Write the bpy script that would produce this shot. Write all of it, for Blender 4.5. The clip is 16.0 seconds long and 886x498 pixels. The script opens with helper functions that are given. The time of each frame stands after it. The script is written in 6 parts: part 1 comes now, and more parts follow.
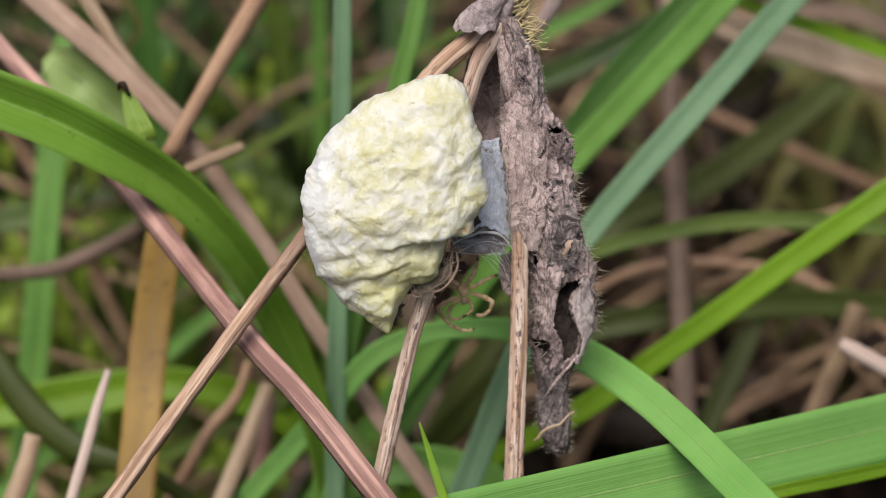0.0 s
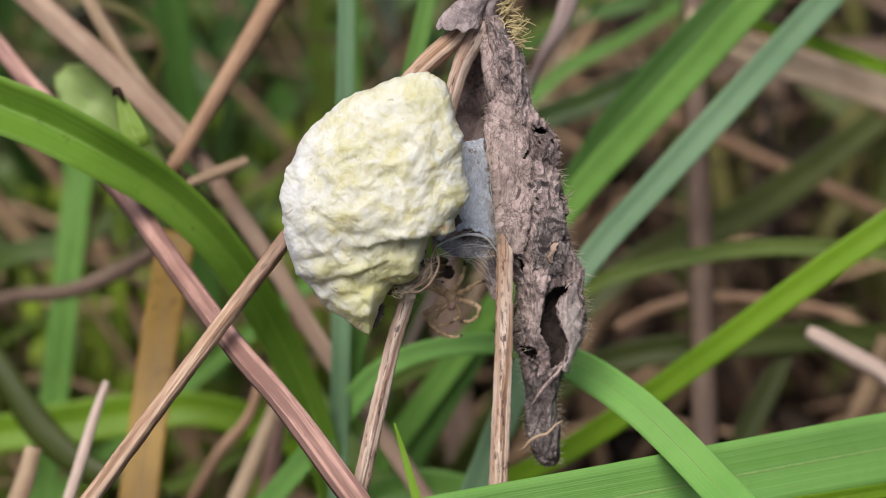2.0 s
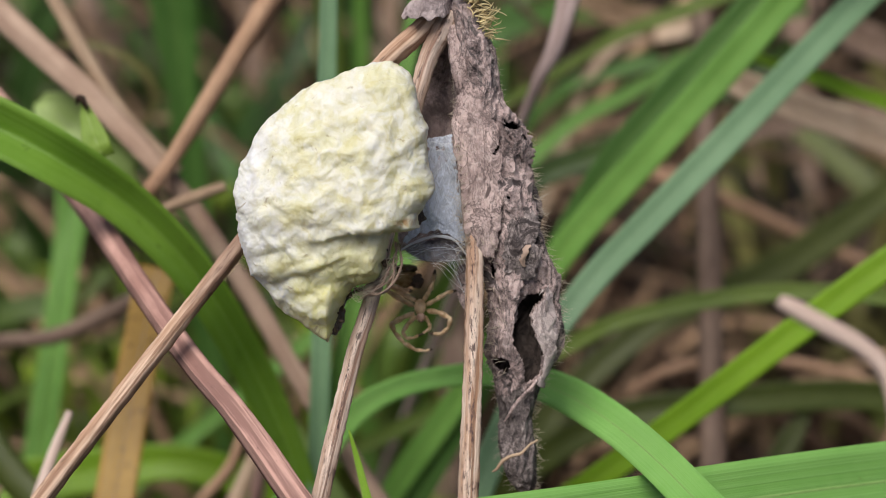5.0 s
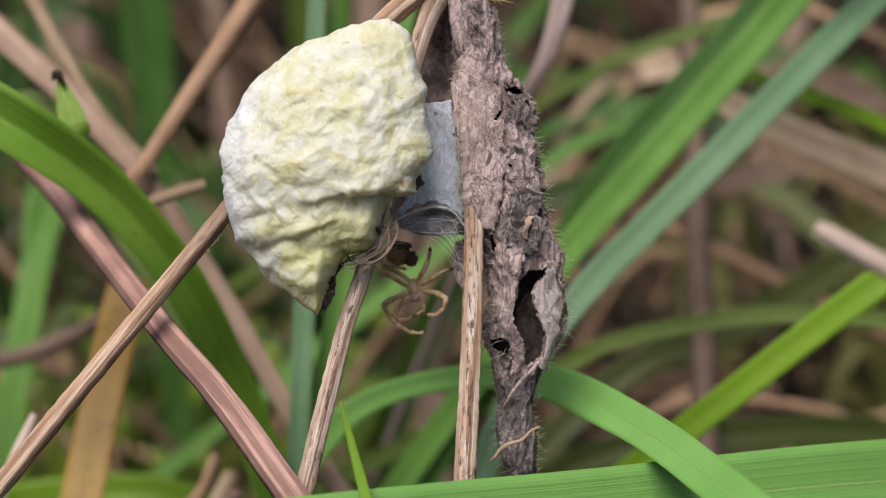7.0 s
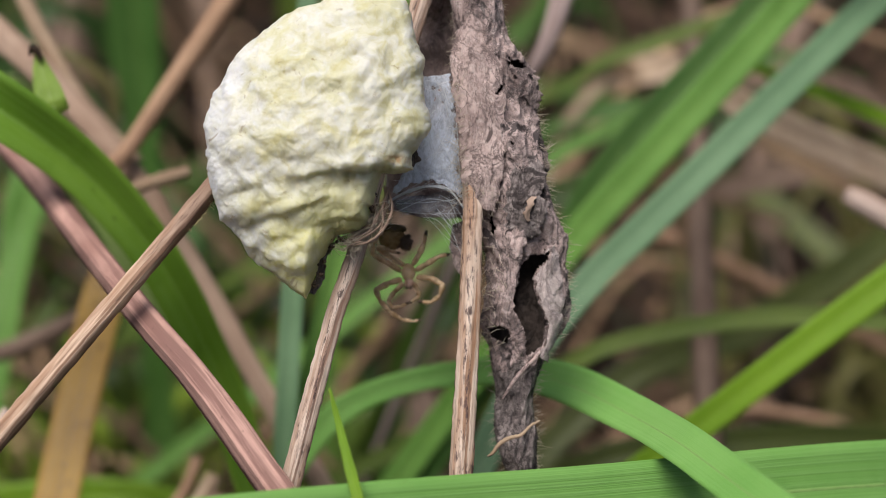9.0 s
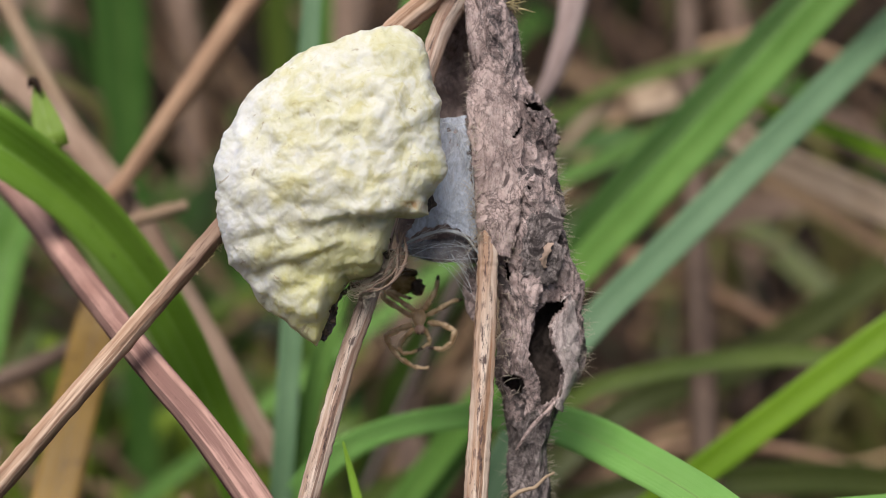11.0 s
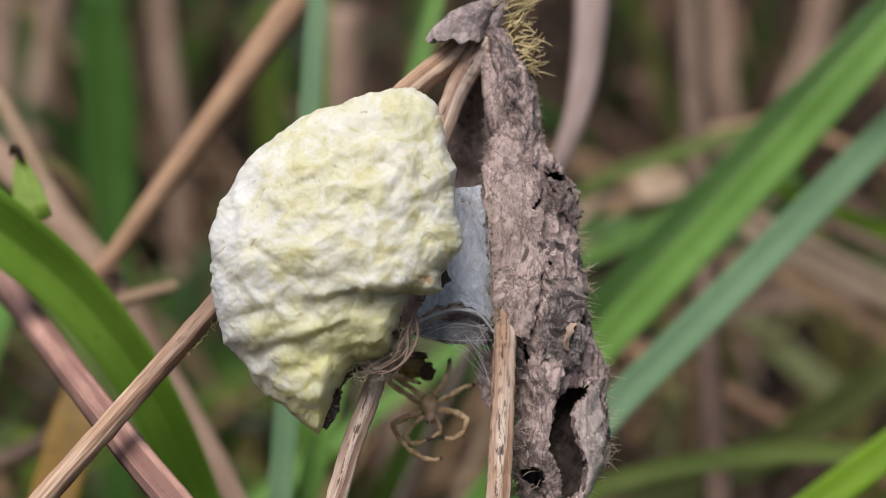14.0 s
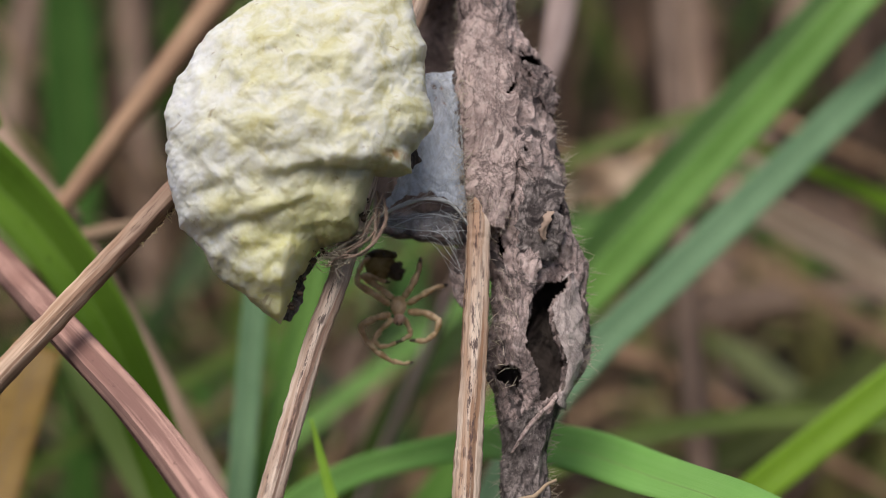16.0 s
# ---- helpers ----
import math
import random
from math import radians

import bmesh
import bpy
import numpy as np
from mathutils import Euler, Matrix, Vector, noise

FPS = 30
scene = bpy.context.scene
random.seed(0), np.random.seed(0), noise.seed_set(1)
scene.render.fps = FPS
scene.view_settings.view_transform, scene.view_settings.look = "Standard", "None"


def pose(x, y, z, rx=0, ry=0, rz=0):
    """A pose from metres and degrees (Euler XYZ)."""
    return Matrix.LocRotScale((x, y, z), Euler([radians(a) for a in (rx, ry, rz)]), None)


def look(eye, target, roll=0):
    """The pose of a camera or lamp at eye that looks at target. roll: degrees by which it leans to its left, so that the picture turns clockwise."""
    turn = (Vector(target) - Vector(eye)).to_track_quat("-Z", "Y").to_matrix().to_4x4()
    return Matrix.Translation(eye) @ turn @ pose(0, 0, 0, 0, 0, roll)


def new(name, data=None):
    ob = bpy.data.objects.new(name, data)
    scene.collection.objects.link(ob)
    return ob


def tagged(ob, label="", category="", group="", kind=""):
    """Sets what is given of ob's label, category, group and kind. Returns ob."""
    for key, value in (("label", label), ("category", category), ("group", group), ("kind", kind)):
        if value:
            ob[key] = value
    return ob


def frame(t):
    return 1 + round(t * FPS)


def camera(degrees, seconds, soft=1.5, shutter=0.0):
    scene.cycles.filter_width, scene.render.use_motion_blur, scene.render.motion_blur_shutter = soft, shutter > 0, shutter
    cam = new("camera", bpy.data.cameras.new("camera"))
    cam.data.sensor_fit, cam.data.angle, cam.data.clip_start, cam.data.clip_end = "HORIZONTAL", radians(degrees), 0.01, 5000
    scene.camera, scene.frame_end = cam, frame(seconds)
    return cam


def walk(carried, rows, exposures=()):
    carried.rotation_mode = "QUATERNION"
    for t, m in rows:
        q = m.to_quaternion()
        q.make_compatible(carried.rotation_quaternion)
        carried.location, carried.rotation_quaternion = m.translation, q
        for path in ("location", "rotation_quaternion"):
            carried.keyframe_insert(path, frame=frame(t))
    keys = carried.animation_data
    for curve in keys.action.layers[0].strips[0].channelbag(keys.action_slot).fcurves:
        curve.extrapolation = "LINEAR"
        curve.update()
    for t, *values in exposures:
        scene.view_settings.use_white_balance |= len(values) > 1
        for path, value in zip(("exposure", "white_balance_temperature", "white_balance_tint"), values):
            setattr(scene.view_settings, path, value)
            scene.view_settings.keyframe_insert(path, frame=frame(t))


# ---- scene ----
# ---- camera ----
cam = camera(34.08, 16.0, soft=0.8)
cam.data.dof.use_dof = True
cam.data.dof.aperture_fstop = 15
FRONT = Matrix.Translation((0.0055, 0.0035, 0.2661)) @ look((0.0130, -0.1480, 0.3105), (0.0035, 0.0438, 0.2544), 1.14).to_3x3().to_4x4()
SAC_AT = (-12.24, 0.66, 4.50)
sac_thing = new("egg_sac")
sac_thing.matrix_world = FRONT @ Matrix.Translation(Vector(SAC_AT) / 1000)
cam.data.dof.focus_object = sac_thing
walk(cam, [
    (0.0, look((0.0000, -0.1714, 0.3630), (0.0000, 0.0000, 0.2600), 0.00)),
    (0.5, look((0.0025, -0.1715, 0.3608), (-0.0009, 0.0010, 0.2595), -0.70)),
    (1.0, look((0.0062, -0.1754, 0.3612), (0.0008, -0.0007, 0.2639), -0.87)),
    (1.5, look((0.0082, -0.1754, 0.3577), (-0.0007, 0.0005, 0.2628), -1.19)),
    (2.0, look((0.0134, -0.1733, 0.3532), (0.0022, 0.0027, 0.2588), -1.29)),
    (2.5, look((0.0188, -0.1734, 0.3507), (0.0066, 0.0022, 0.2556), -1.38)),
    (3.0, look((0.0178, -0.1725, 0.3482), (0.0043, 0.0028, 0.2529), -1.50)),
    (3.5, look((0.0167, -0.1693, 0.3448), (0.0044, 0.0083, 0.2536), -1.14)),
    (4.0, look((0.0239, -0.1701, 0.3410), (0.0076, 0.0101, 0.2558), -1.59)),
    (4.5, look((0.0260, -0.1721, 0.3368), (0.0079, 0.0095, 0.2550), -1.90)),
    (5.0, look((0.0237, -0.1690, 0.3331), (0.0055, 0.0140, 0.2545), -1.86)),
    (5.2, look((0.0228, -0.1669, 0.3307), (0.0065, 0.0171, 0.2541), -1.48)),
    (7.3, look((0.0180, -0.1650, 0.3120), (0.0047, 0.0254, 0.2469), -0.60)),
    (7.5, look((0.0174, -0.1631, 0.3111), (0.0024, 0.0255, 0.2463), -0.83)),
    (8.0, look((0.0154, -0.1606, 0.3086), (0.0022, 0.0285, 0.2449), -0.35)),
    (8.5, look((0.0148, -0.1592, 0.3085), (0.0025, 0.0298, 0.2444), -0.11)),
    (9.0, look((0.0172, -0.1577, 0.3058), (0.0055, 0.0321, 0.2440), 0.07)),
    (9.2, look((0.0150, -0.1570, 0.3060), (0.0051, 0.0343, 0.2460), 0.30)),
    (11.3, look((0.0119, -0.1513, 0.3082), (0.0042, 0.0393, 0.2482), 1.10)),
    (11.5, look((0.0131, -0.1504, 0.3086), (0.0044, 0.0401, 0.2485), 1.15)),
    (12.0, look((0.0137, -0.1502, 0.3109), (0.0036, 0.0408, 0.2523), 1.04)),
    (12.5, look((0.0130, -0.1480, 0.3105), (0.0035, 0.0438, 0.2544), 1.14)),
    (13.0, look((0.0127, -0.1461, 0.3099), (0.0036, 0.0462, 0.2557), 1.16)),
    (13.5, look((0.0090, -0.1441, 0.3081), (0.0010, 0.0492, 0.2576), 1.26)),
    (14.0, look((0.0084, -0.1415, 0.3021), (0.0026, 0.0529, 0.2555), 1.59)),
    (14.5, look((0.0096, -0.1401, 0.2956), (0.0060, 0.0555, 0.2539), 1.83)),
    (15.0, look((0.0079, -0.1414, 0.2889), (0.0058, 0.0548, 0.2501), 1.88)),
    (15.5, look((0.0074, -0.1388, 0.2839), (0.0050, 0.0576, 0.2462), 1.72)),
    (16.0, look((0.0092, -0.1375, 0.2826), (0.0066, 0.0590, 0.2456), 1.60)),
], exposures=[(0.0, 0.23), (9.0, 0.20), (13.5, 0.16), (16.0, 0.07)])

# ---- light: bright overcast daylight from high over the meadow ----
world = bpy.data.worlds.new("overcast_sky")
scene.world = world
world.use_nodes = True
wn = world.node_tree
sky = wn.nodes.new("ShaderNodeTexSky")
sky.sky_type = "NISHITA"
sky.sun_disc = False
sky.sun_elevation = radians(58)
sky.sun_rotation = radians(200)
sky.air_density, sky.dust_density, sky.ozone_density = 1.0, 4.0, 1.0
wn.links.new(sky.outputs[0], wn.nodes["Background"].inputs[0])
wn.nodes["Background"].inputs[1].default_value = 0.064
sun_data = bpy.data.lights.new("sun", "SUN")
sun_data.energy, sun_data.angle, sun_data.color = 3.12, radians(36), (1.0, 0.96, 0.90)
sun = new("sun", sun_data)
sun.matrix_world = look((0, 0, 0), (0.18, 0.5, -1.0))


# ---- materials ----
def shader(name, rough=0.6, spec=0.3):
    m = bpy.data.materials.new(name)
    m.use_nodes = True
    b = m.node_tree.nodes["Principled BSDF"]
    b.inputs["Roughness"].default_value = rough
    b.inputs["Specular IOR Level"].default_value = spec
    return m, m.node_tree.nodes, m.node_tree.links, b


def coords(n, l, scale, kind="Object", stretch=(1, 1, 1)):
    """Coordinates of a thing, in the given number of repeats a metre."""
    tc, mp = n.new("ShaderNodeTexCoord"), n.new("ShaderNodeMapping")
    mp.inputs["Scale"].default_value = [scale * s for s in stretch]
    l.new(tc.outputs[kind], mp.inputs[0])
    return mp.outputs[0]


def noise_tex(n, l, vec, detail=5, rough=0.6, distort=0.0, scale=1.0):
    t = n.new("ShaderNodeTexNoise")
    t.inputs["Scale"].default_value, t.inputs["Detail"].default_value = scale, detail
    t.inputs["Roughness"].default_value, t.inputs["Distortion"].default_value = rough, distort
    l.new(vec, t.inputs["Vector"])
    return t.outputs[0]


def ramp(n, l, fac, *stops):
    r = n.new("ShaderNodeValToRGB")
    els = r.color_ramp.elements
    while len(els) < len(stops):
        els.new(0.5)
    for e, (p, c) in zip(els, stops):
        e.position, e.color = p, (*c, 1)
    l.new(fac, r.inputs[0])
    return r.outputs[0]


def mix(n, l, fac, a, b, how="MIX"):
    m = n.new("ShaderNodeMix")
    m.data_type, m.blend_type = "RGBA", how
    for v, s in ((fac, m.inputs[0]), (a, m.inputs[6]), (b, m.inputs[7])):
        if isinstance(v, (int, float)):
            s.default_value = v
        elif isinstance(v, tuple):
            s.default_value = (*v, 1)
        else:
            l.new(v, s)
    return m.outputs[2]


def bump(n, l, b, height, strength, dist):
    k = n.new("ShaderNodeBump")
    k.inputs["Strength"].default_value, k.inputs["Distance"].default_value = strength, dist
    l.new(height, k.inputs["Height"])
    l.new(k.outputs[0], b.inputs["Normal"])


def uv_out(n, l, sx, sy):
    tc, mp = n.new("ShaderNodeUVMap"), n.new("ShaderNodeMapping")
    mp.inputs["Scale"].default_value = (sx, sy, 1)
    l.new(tc.outputs[0], mp.inputs[0])
    return mp.outputs[0]


def hue_shift(n, l, col, amount):
    """Small difference in brightness from one thing to the next."""
    oi, hs, mr = n.new("ShaderNodeObjectInfo"), n.new("ShaderNodeHueSaturation"), n.new("ShaderNodeMapRange")
    mr.inputs[3].default_value, mr.inputs[4].default_value = 1 - amount, 1 + amount
    l.new(oi.outputs["Random"], mr.inputs[0])
    l.new(mr.outputs[0], hs.inputs["Value"])
    l.new(col, hs.inputs["Color"])
    return hs.outputs[0]


def island_shift(n, l, col, low, high):
    """Difference in brightness from one loose piece of a mesh to the next."""
    ge, hs, mr = n.new("ShaderNodeNewGeometry"), n.new("ShaderNodeHueSaturation"), n.new("ShaderNodeMapRange")
    mr.inputs[3].default_value, mr.inputs[4].default_value = low, high
    l.new(ge.outputs["Random Per Island"], mr.inputs[0])
    l.new(mr.outputs[0], hs.inputs["Value"])
    l.new(col, hs.inputs["Color"])
    return hs.outputs[0]


def blade_mat(name, dark, light, vein, rough=0.42, through_light=0.25, spots=(0.16, 0.10, 0.03), spot_at=0.70, pieces=None):
    """A grass blade: fine lengthwise veins, a pale midrib, blotches and a few spots."""
    m, n, l, b = shader(name, rough, 0.35)
    vec = uv_out(n, l, 46, 5)
    lines = noise_tex(n, l, vec, 2, 0.5)
    worn = noise_tex(n, l, coords(n, l, 210), 4, 0.65)
    blotch = noise_tex(n, l, coords(n, l, 55), 4, 0.55)
    col = mix(n, l, ramp(n, l, blotch, (0.3, (0, 0, 0)), (0.7, (1, 1, 1))), dark, light)
    col = mix(n, l, ramp(n, l, lines, (0.42, (0, 0, 0)), (0.62, (0.30, 0.30, 0.30))), col, vein)
    col = mix(n, l, ramp(n, l, worn, (0.54, (0, 0, 0)), (0.70, (0.40, 0.40, 0.40))), col, dark)
    cross = n.new("ShaderNodeSeparateXYZ")
    l.new(uv_out(n, l, 1, 1), cross.inputs[0])
    col = mix(n, l, ramp(n, l, cross.outputs[0], (0.455, (0, 0, 0)), (0.5, (0.55, 0.55, 0.55)), (0.545, (0, 0, 0))), col, tuple(min(1, 1.25 * q) for q in vein))
    spot = noise_tex(n, l, coords(n, l, 420), 4, 0.7)
    col = mix(n, l, ramp(n, l, spot, (spot_at, (0, 0, 0)), (spot_at + 0.06, (0.8, 0.8, 0.8))), col, spots)
    col = hue_shift(n, l, col, 0.12)
    if pieces:
        col = island_shift(n, l, col, *pieces)
    l.new(col, b.inputs["Base Color"])
    bump(n, l, b, lines, 0.35, 0.0004)
    t, a = n.new("ShaderNodeBsdfTranslucent"), n.new("ShaderNodeMixShader")
    a.inputs[0].default_value = through_light
    l.new(col, t.inputs[0])
    l.new(b.outputs[0], a.inputs[1])
    l.new(t.outputs[0], a.inputs[2])
    l.new(a.outputs[0], n["Material Output"].inputs[0])
    return m


def stalk_mat(name, dark, light, mark, rough=0.6, mark_at=0.62, pieces=None, streaks=0.55):
    """A dry stalk: lengthwise fibres, weathered patches and dark flecks."""
    m, n, l, b = shader(name, rough, 0.25)
    fib = noise_tex(n, l, uv_out(n, l, 18, 70), 5, 0.7, 0.2)
    big = noise_tex(n, l, coords(n, l, 90), 4, 0.6)
    fleck = noise_tex(n, l, uv_out(n, l, 9, 620), 5, 0.75)
    col = mix(n, l, ramp(n, l, big, (0.32, (0, 0, 0)), (0.66, (1, 1, 1))), dark, light)
    col = mix(n, l, ramp(n, l, fib, (0.34, (0.9, 0.9, 0.9)), (0.47, (0, 0, 0))), col, mix(n, l, 0.65, dark, mark))
    col = mix(n, l, ramp(n, l, fib, (0.56, (0, 0, 0)), (0.68, (0.7, 0.7, 0.7))), col, tuple(min(0.9, 1.22 * q) for q in light))
    streak = noise_tex(n, l, uv_out(n, l, 4.5, 20), 5, 0.6, 0.3)
    col = mix(n, l, ramp(n, l, streak, (0.47, (0, 0, 0)), (0.57, (streaks,) * 3)), col, mix(n, l, 0.5, dark, mark))
    col = mix(n, l, ramp(n, l, fleck, (mark_at, (0, 0, 0)), (mark_at + 0.07, (0.85, 0.85, 0.85))), col, mark)
    col = hue_shift(n, l, col, 0.10)
    if pieces:
        col = island_shift(n, l, col, *pieces)
    l.new(col, b.inputs["Base Color"])
    bump(n, l, b, fib, 0.6, 0.0004)
    return m


GREEN = blade_mat("grass_green", (0.1039, 0.2393, 0.03544), (0.1716, 0.3513, 0.06804), (0.2348, 0.4278, 0.1347))
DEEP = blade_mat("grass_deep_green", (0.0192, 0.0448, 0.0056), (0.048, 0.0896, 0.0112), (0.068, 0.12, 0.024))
FRESH = blade_mat("grass_fresh_green", (0.1378, 0.2756, 0.00954), (0.2067, 0.371, 0.01908), (0.2544, 0.4028, 0.0424), spot_at=0.8)
BLUISH = blade_mat("grass_bluish_green", (0.1539, 0.2828, 0.1431), (0.2192, 0.3702, 0.2014), (0.2705, 0.4216, 0.265), spot_at=0.8)
# green brightened in colour for the light that these two blades catch
LIT_GREEN = blade_mat("grass_lit_green", (0.1866, 0.422, 0.08854), (0.2659, 0.5236, 0.1358), (0.3079, 0.5557, 0.1888))
VIVID = blade_mat("grass_vivid_green", (0.1152, 0.2443, 0.01792), (0.192, 0.3491, 0.0384), (0.2592, 0.419, 0.1024), spots=(0.05, 0.07, 0.02), spot_at=0.66)
# DULL_OLIVE, MID and HERB include some shade of dense growth in their colour
DULL_OLIVE = blade_mat("grass_dull_olive", (0.044, 0.056, 0.0128), (0.08, 0.096, 0.024), (0.088, 0.104, 0.036))
OLIVE = blade_mat("grass_olive", (0.04875, 0.06864, 0.0112), (0.0825, 0.1053, 0.0208), (0.09375, 0.1131, 0.0336))
MID = blade_mat("grass_mid_green", (0.05117, 0.1318, 0.02142), (0.09133, 0.1997, 0.04165), (0.117, 0.2295, 0.0714))
LEVEL = blade_mat("grass_level_green", (0.081, 0.1305, 0.0162), (0.135, 0.1935, 0.0324), (0.153, 0.207, 0.054))
MEADOW_MID = blade_mat("meadow_mid_green", (0.05904, 0.156, 0.02016), (0.123, 0.282, 0.0504), (0.1574, 0.324, 0.0864), pieces=(0.1, 1.5))
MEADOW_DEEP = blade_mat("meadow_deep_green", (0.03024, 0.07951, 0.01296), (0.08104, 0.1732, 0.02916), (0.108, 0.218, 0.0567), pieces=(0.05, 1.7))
MEADOW_OLIVE = blade_mat("meadow_olive", (0.05, 0.063, 0.014), (0.10, 0.12, 0.03), (0.11, 0.13, 0.045), pieces=(0.05, 1.7))
FADED_TUFT = blade_mat("grass_faded_tuft", (0.12, 0.1162, 0.03), (0.2325, 0.2175, 0.075), (0.255, 0.2325, 0.105))
HERB = blade_mat("low_herb_leaf", (0.036, 0.072, 0.0096), (0.09, 0.135, 0.027), (0.102, 0.15, 0.039), pieces=(0.1, 1.7))
HERB_PALE = blade_mat("pale_herb_leaf", (0.247, 0.377, 0.0975), (0.39, 0.52, 0.182), (0.442, 0.559, 0.234))
LEAFLET = blade_mat("small_bright_leaf", (0.091, 0.156, 0.013), (0.312, 0.429, 0.0455), (0.338, 0.442, 0.091), through_light=0.3, pieces=(0.15, 1.6))
TIP = blade_mat("torn_tip", (0.26, 0.42, 0.05), (0.36, 0.52, 0.10), (0.40, 0.52, 0.16), through_light=0.45)
YELLOW = blade_mat("grass_yellowed", (0.2683, 0.1436, 0.0297), (0.4968, 0.2975, 0.06534), (0.4968, 0.3591, 0.1188), spots=(0.14, 0.08, 0.03), spot_at=0.60)
STRAW = stalk_mat("straw", (0.34, 0.23, 0.15), (0.50, 0.38, 0.27), (0.16, 0.09, 0.06))
BROWN = stalk_mat("brown_stalk", (0.3335, 0.1955, 0.1207), (0.5175, 0.3335, 0.2185), (0.161, 0.08625, 0.0575))
# near-black stem colours that stand for deep shade between the plants
SHADED_BROWN = stalk_mat("shaded_brown_stalk", (0.01575, 0.008925, 0.00525), (0.04725, 0.02783, 0.01733), (0.01313, 0.007875, 0.005775), pieces=(0.05, 2.0))
SHADED_MAUVE = stalk_mat("shaded_mauve_stalk", (0.02625, 0.0147, 0.008925), (0.06562, 0.03832, 0.02415), (0.021, 0.0126, 0.009975), pieces=(0.05, 2.0))
FAR_BROWN = stalk_mat("far_brown_stalk", (0.1462, 0.08993, 0.05958), (0.3597, 0.2326, 0.1607), (0.05621, 0.03372, 0.02472), pieces=(0.05, 1.7))
FADED_BROWN = stalk_mat("faded_brown_stalk", (0.125, 0.083, 0.062), (0.21, 0.145, 0.11), (0.07, 0.043, 0.034))
# straw lowered in colour for the shade low in the meadow
SHADED_STRAW = stalk_mat("shaded_straw", (0.128, 0.08, 0.0464), (0.272, 0.184, 0.112), (0.072, 0.044, 0.032), pieces=(0.4, 1.5))
MAUVE = stalk_mat("mauve_stalk", (0.3608, 0.1976, 0.166), (0.6067, 0.3715, 0.3162), (0.1148, 0.05534, 0.0506), mark_at=0.62, streaks=0.95)
PINKISH = stalk_mat("pinkish_stalk", (0.3375, 0.25, 0.2375), (0.5, 0.3875, 0.3687), (0.2125, 0.1375, 0.125))
STRAW_MIX = stalk_mat("mixed_straw", (0.22, 0.132, 0.077), (0.484, 0.33, 0.209), (0.077, 0.044, 0.0275), pieces=(0.12, 1.7))
PALE = stalk_mat("pale_stalk", (0.48, 0.36, 0.31), (0.62, 0.50, 0.44), (0.30, 0.18, 0.14), mark_at=0.7)


def stem_mat(name, tan, pale, brown, mark, marks_at=0.5, stain=None):
    """A weathered stem: orange-brown edges and streaks, bleached patches and clustered dark flecks."""
    m, n, l, b = shader(name, 0.6, 0.25)
    wide = noise_tex(n, l, uv_out(n, l, 5, 55), 4, 0.6, 0.2)
    line = noise_tex(n, l, uv_out(n, l, 26, 60), 5, 0.7, 0.15)
    streak = noise_tex(n, l, uv_out(n, l, 7, 30), 5, 0.65, 0.25)
    fleck = noise_tex(n, l, uv_out(n, l, 16, 520), 4, 0.7)
    group = noise_tex(n, l, uv_out(n, l, 6, 75), 3, 0.6)
    col = mix(n, l, ramp(n, l, wide, (0.40, (0, 0, 0)), (0.60, (1, 1, 1))), tan, pale)
    col = mix(n, l, ramp(n, l, line, (0.36, (0.5,) * 3), (0.47, (0,) * 3)), col, mix(n, l, 0.5, tan, brown))
    col = mix(n, l, ramp(n, l, streak, (0.505, (0,) * 3), (0.575, (0.85,) * 3)), col, brown)
    dots = mix(n, l, ramp(n, l, group, (marks_at - 0.04, (0,) * 3), (marks_at + 0.08, (1,) * 3)), (0, 0, 0), ramp(n, l, fleck, (0.50, (0,) * 3), (0.58, (0.9,) * 3)))
    col = mix(n, l, dots, col, mark)
    if stain:
        # a dark mauve-brown stretch of bark between two places along the stem
        low, high, tone = stain
        pos, at, wob = n.new("ShaderNodeSeparateXYZ"), n.new("ShaderNodeMapRange"), n.new("ShaderNodeMath")
        tc = n.new("ShaderNodeTexCoord")
        l.new(tc.outputs["Object"], pos.inputs[0])
        wob.operation, wob.inputs[1].default_value = "MULTIPLY_ADD", 0.016
        l.new(noise_tex(n, l, uv_out(n, l, 5, 90), 4, 0.6), wob.inputs[0])
        l.new(pos.outputs[0], wob.inputs[2])
        at.inputs[1].default_value, at.inputs[2].default_value = low + 0.008, high + 0.008
        l.new(wob.outputs[0], at.inputs[0])
        band = ramp(n, l, at.outputs[0], (0.05, (0,) * 3), (0.30, (0.85,) * 3), (0.70, (0.85,) * 3), (0.95, (0,) * 3))
        col = mix(n, l, band, col, mix(n, l, 0.75, col, tone))
    l.new(col, b.inputs["Base Color"])
    bump(n, l, b, line, 0.7, 0.0004)
    return m


STEM = stem_mat("weathered_stem", (0.4637, 0.287, 0.1937), (0.7506, 0.5528, 0.4241), (0.2649, 0.1435, 0.08899), (0.075, 0.045, 0.038), 0.60, stain=(-0.0335, -0.0130, (0.19, 0.11, 0.085)))
STEM_PALE = stem_mat("weathered_pale_stem", (0.483, 0.3296, 0.2524), (0.777, 0.6283, 0.5408), (0.3045, 0.1751, 0.1288), (0.08, 0.05, 0.048), 0.52)
STEM_TAN = stem_mat("weathered_tan_stem", (0.51, 0.325, 0.23), (0.77, 0.625, 0.53), (0.31, 0.16, 0.09), (0.10, 0.06, 0.06), 0.49)
TALL = stalk_mat("tall_pale_stalk", (0.312, 0.2112, 0.16), (0.52, 0.3712, 0.288), (0.169, 0.1088, 0.0832))
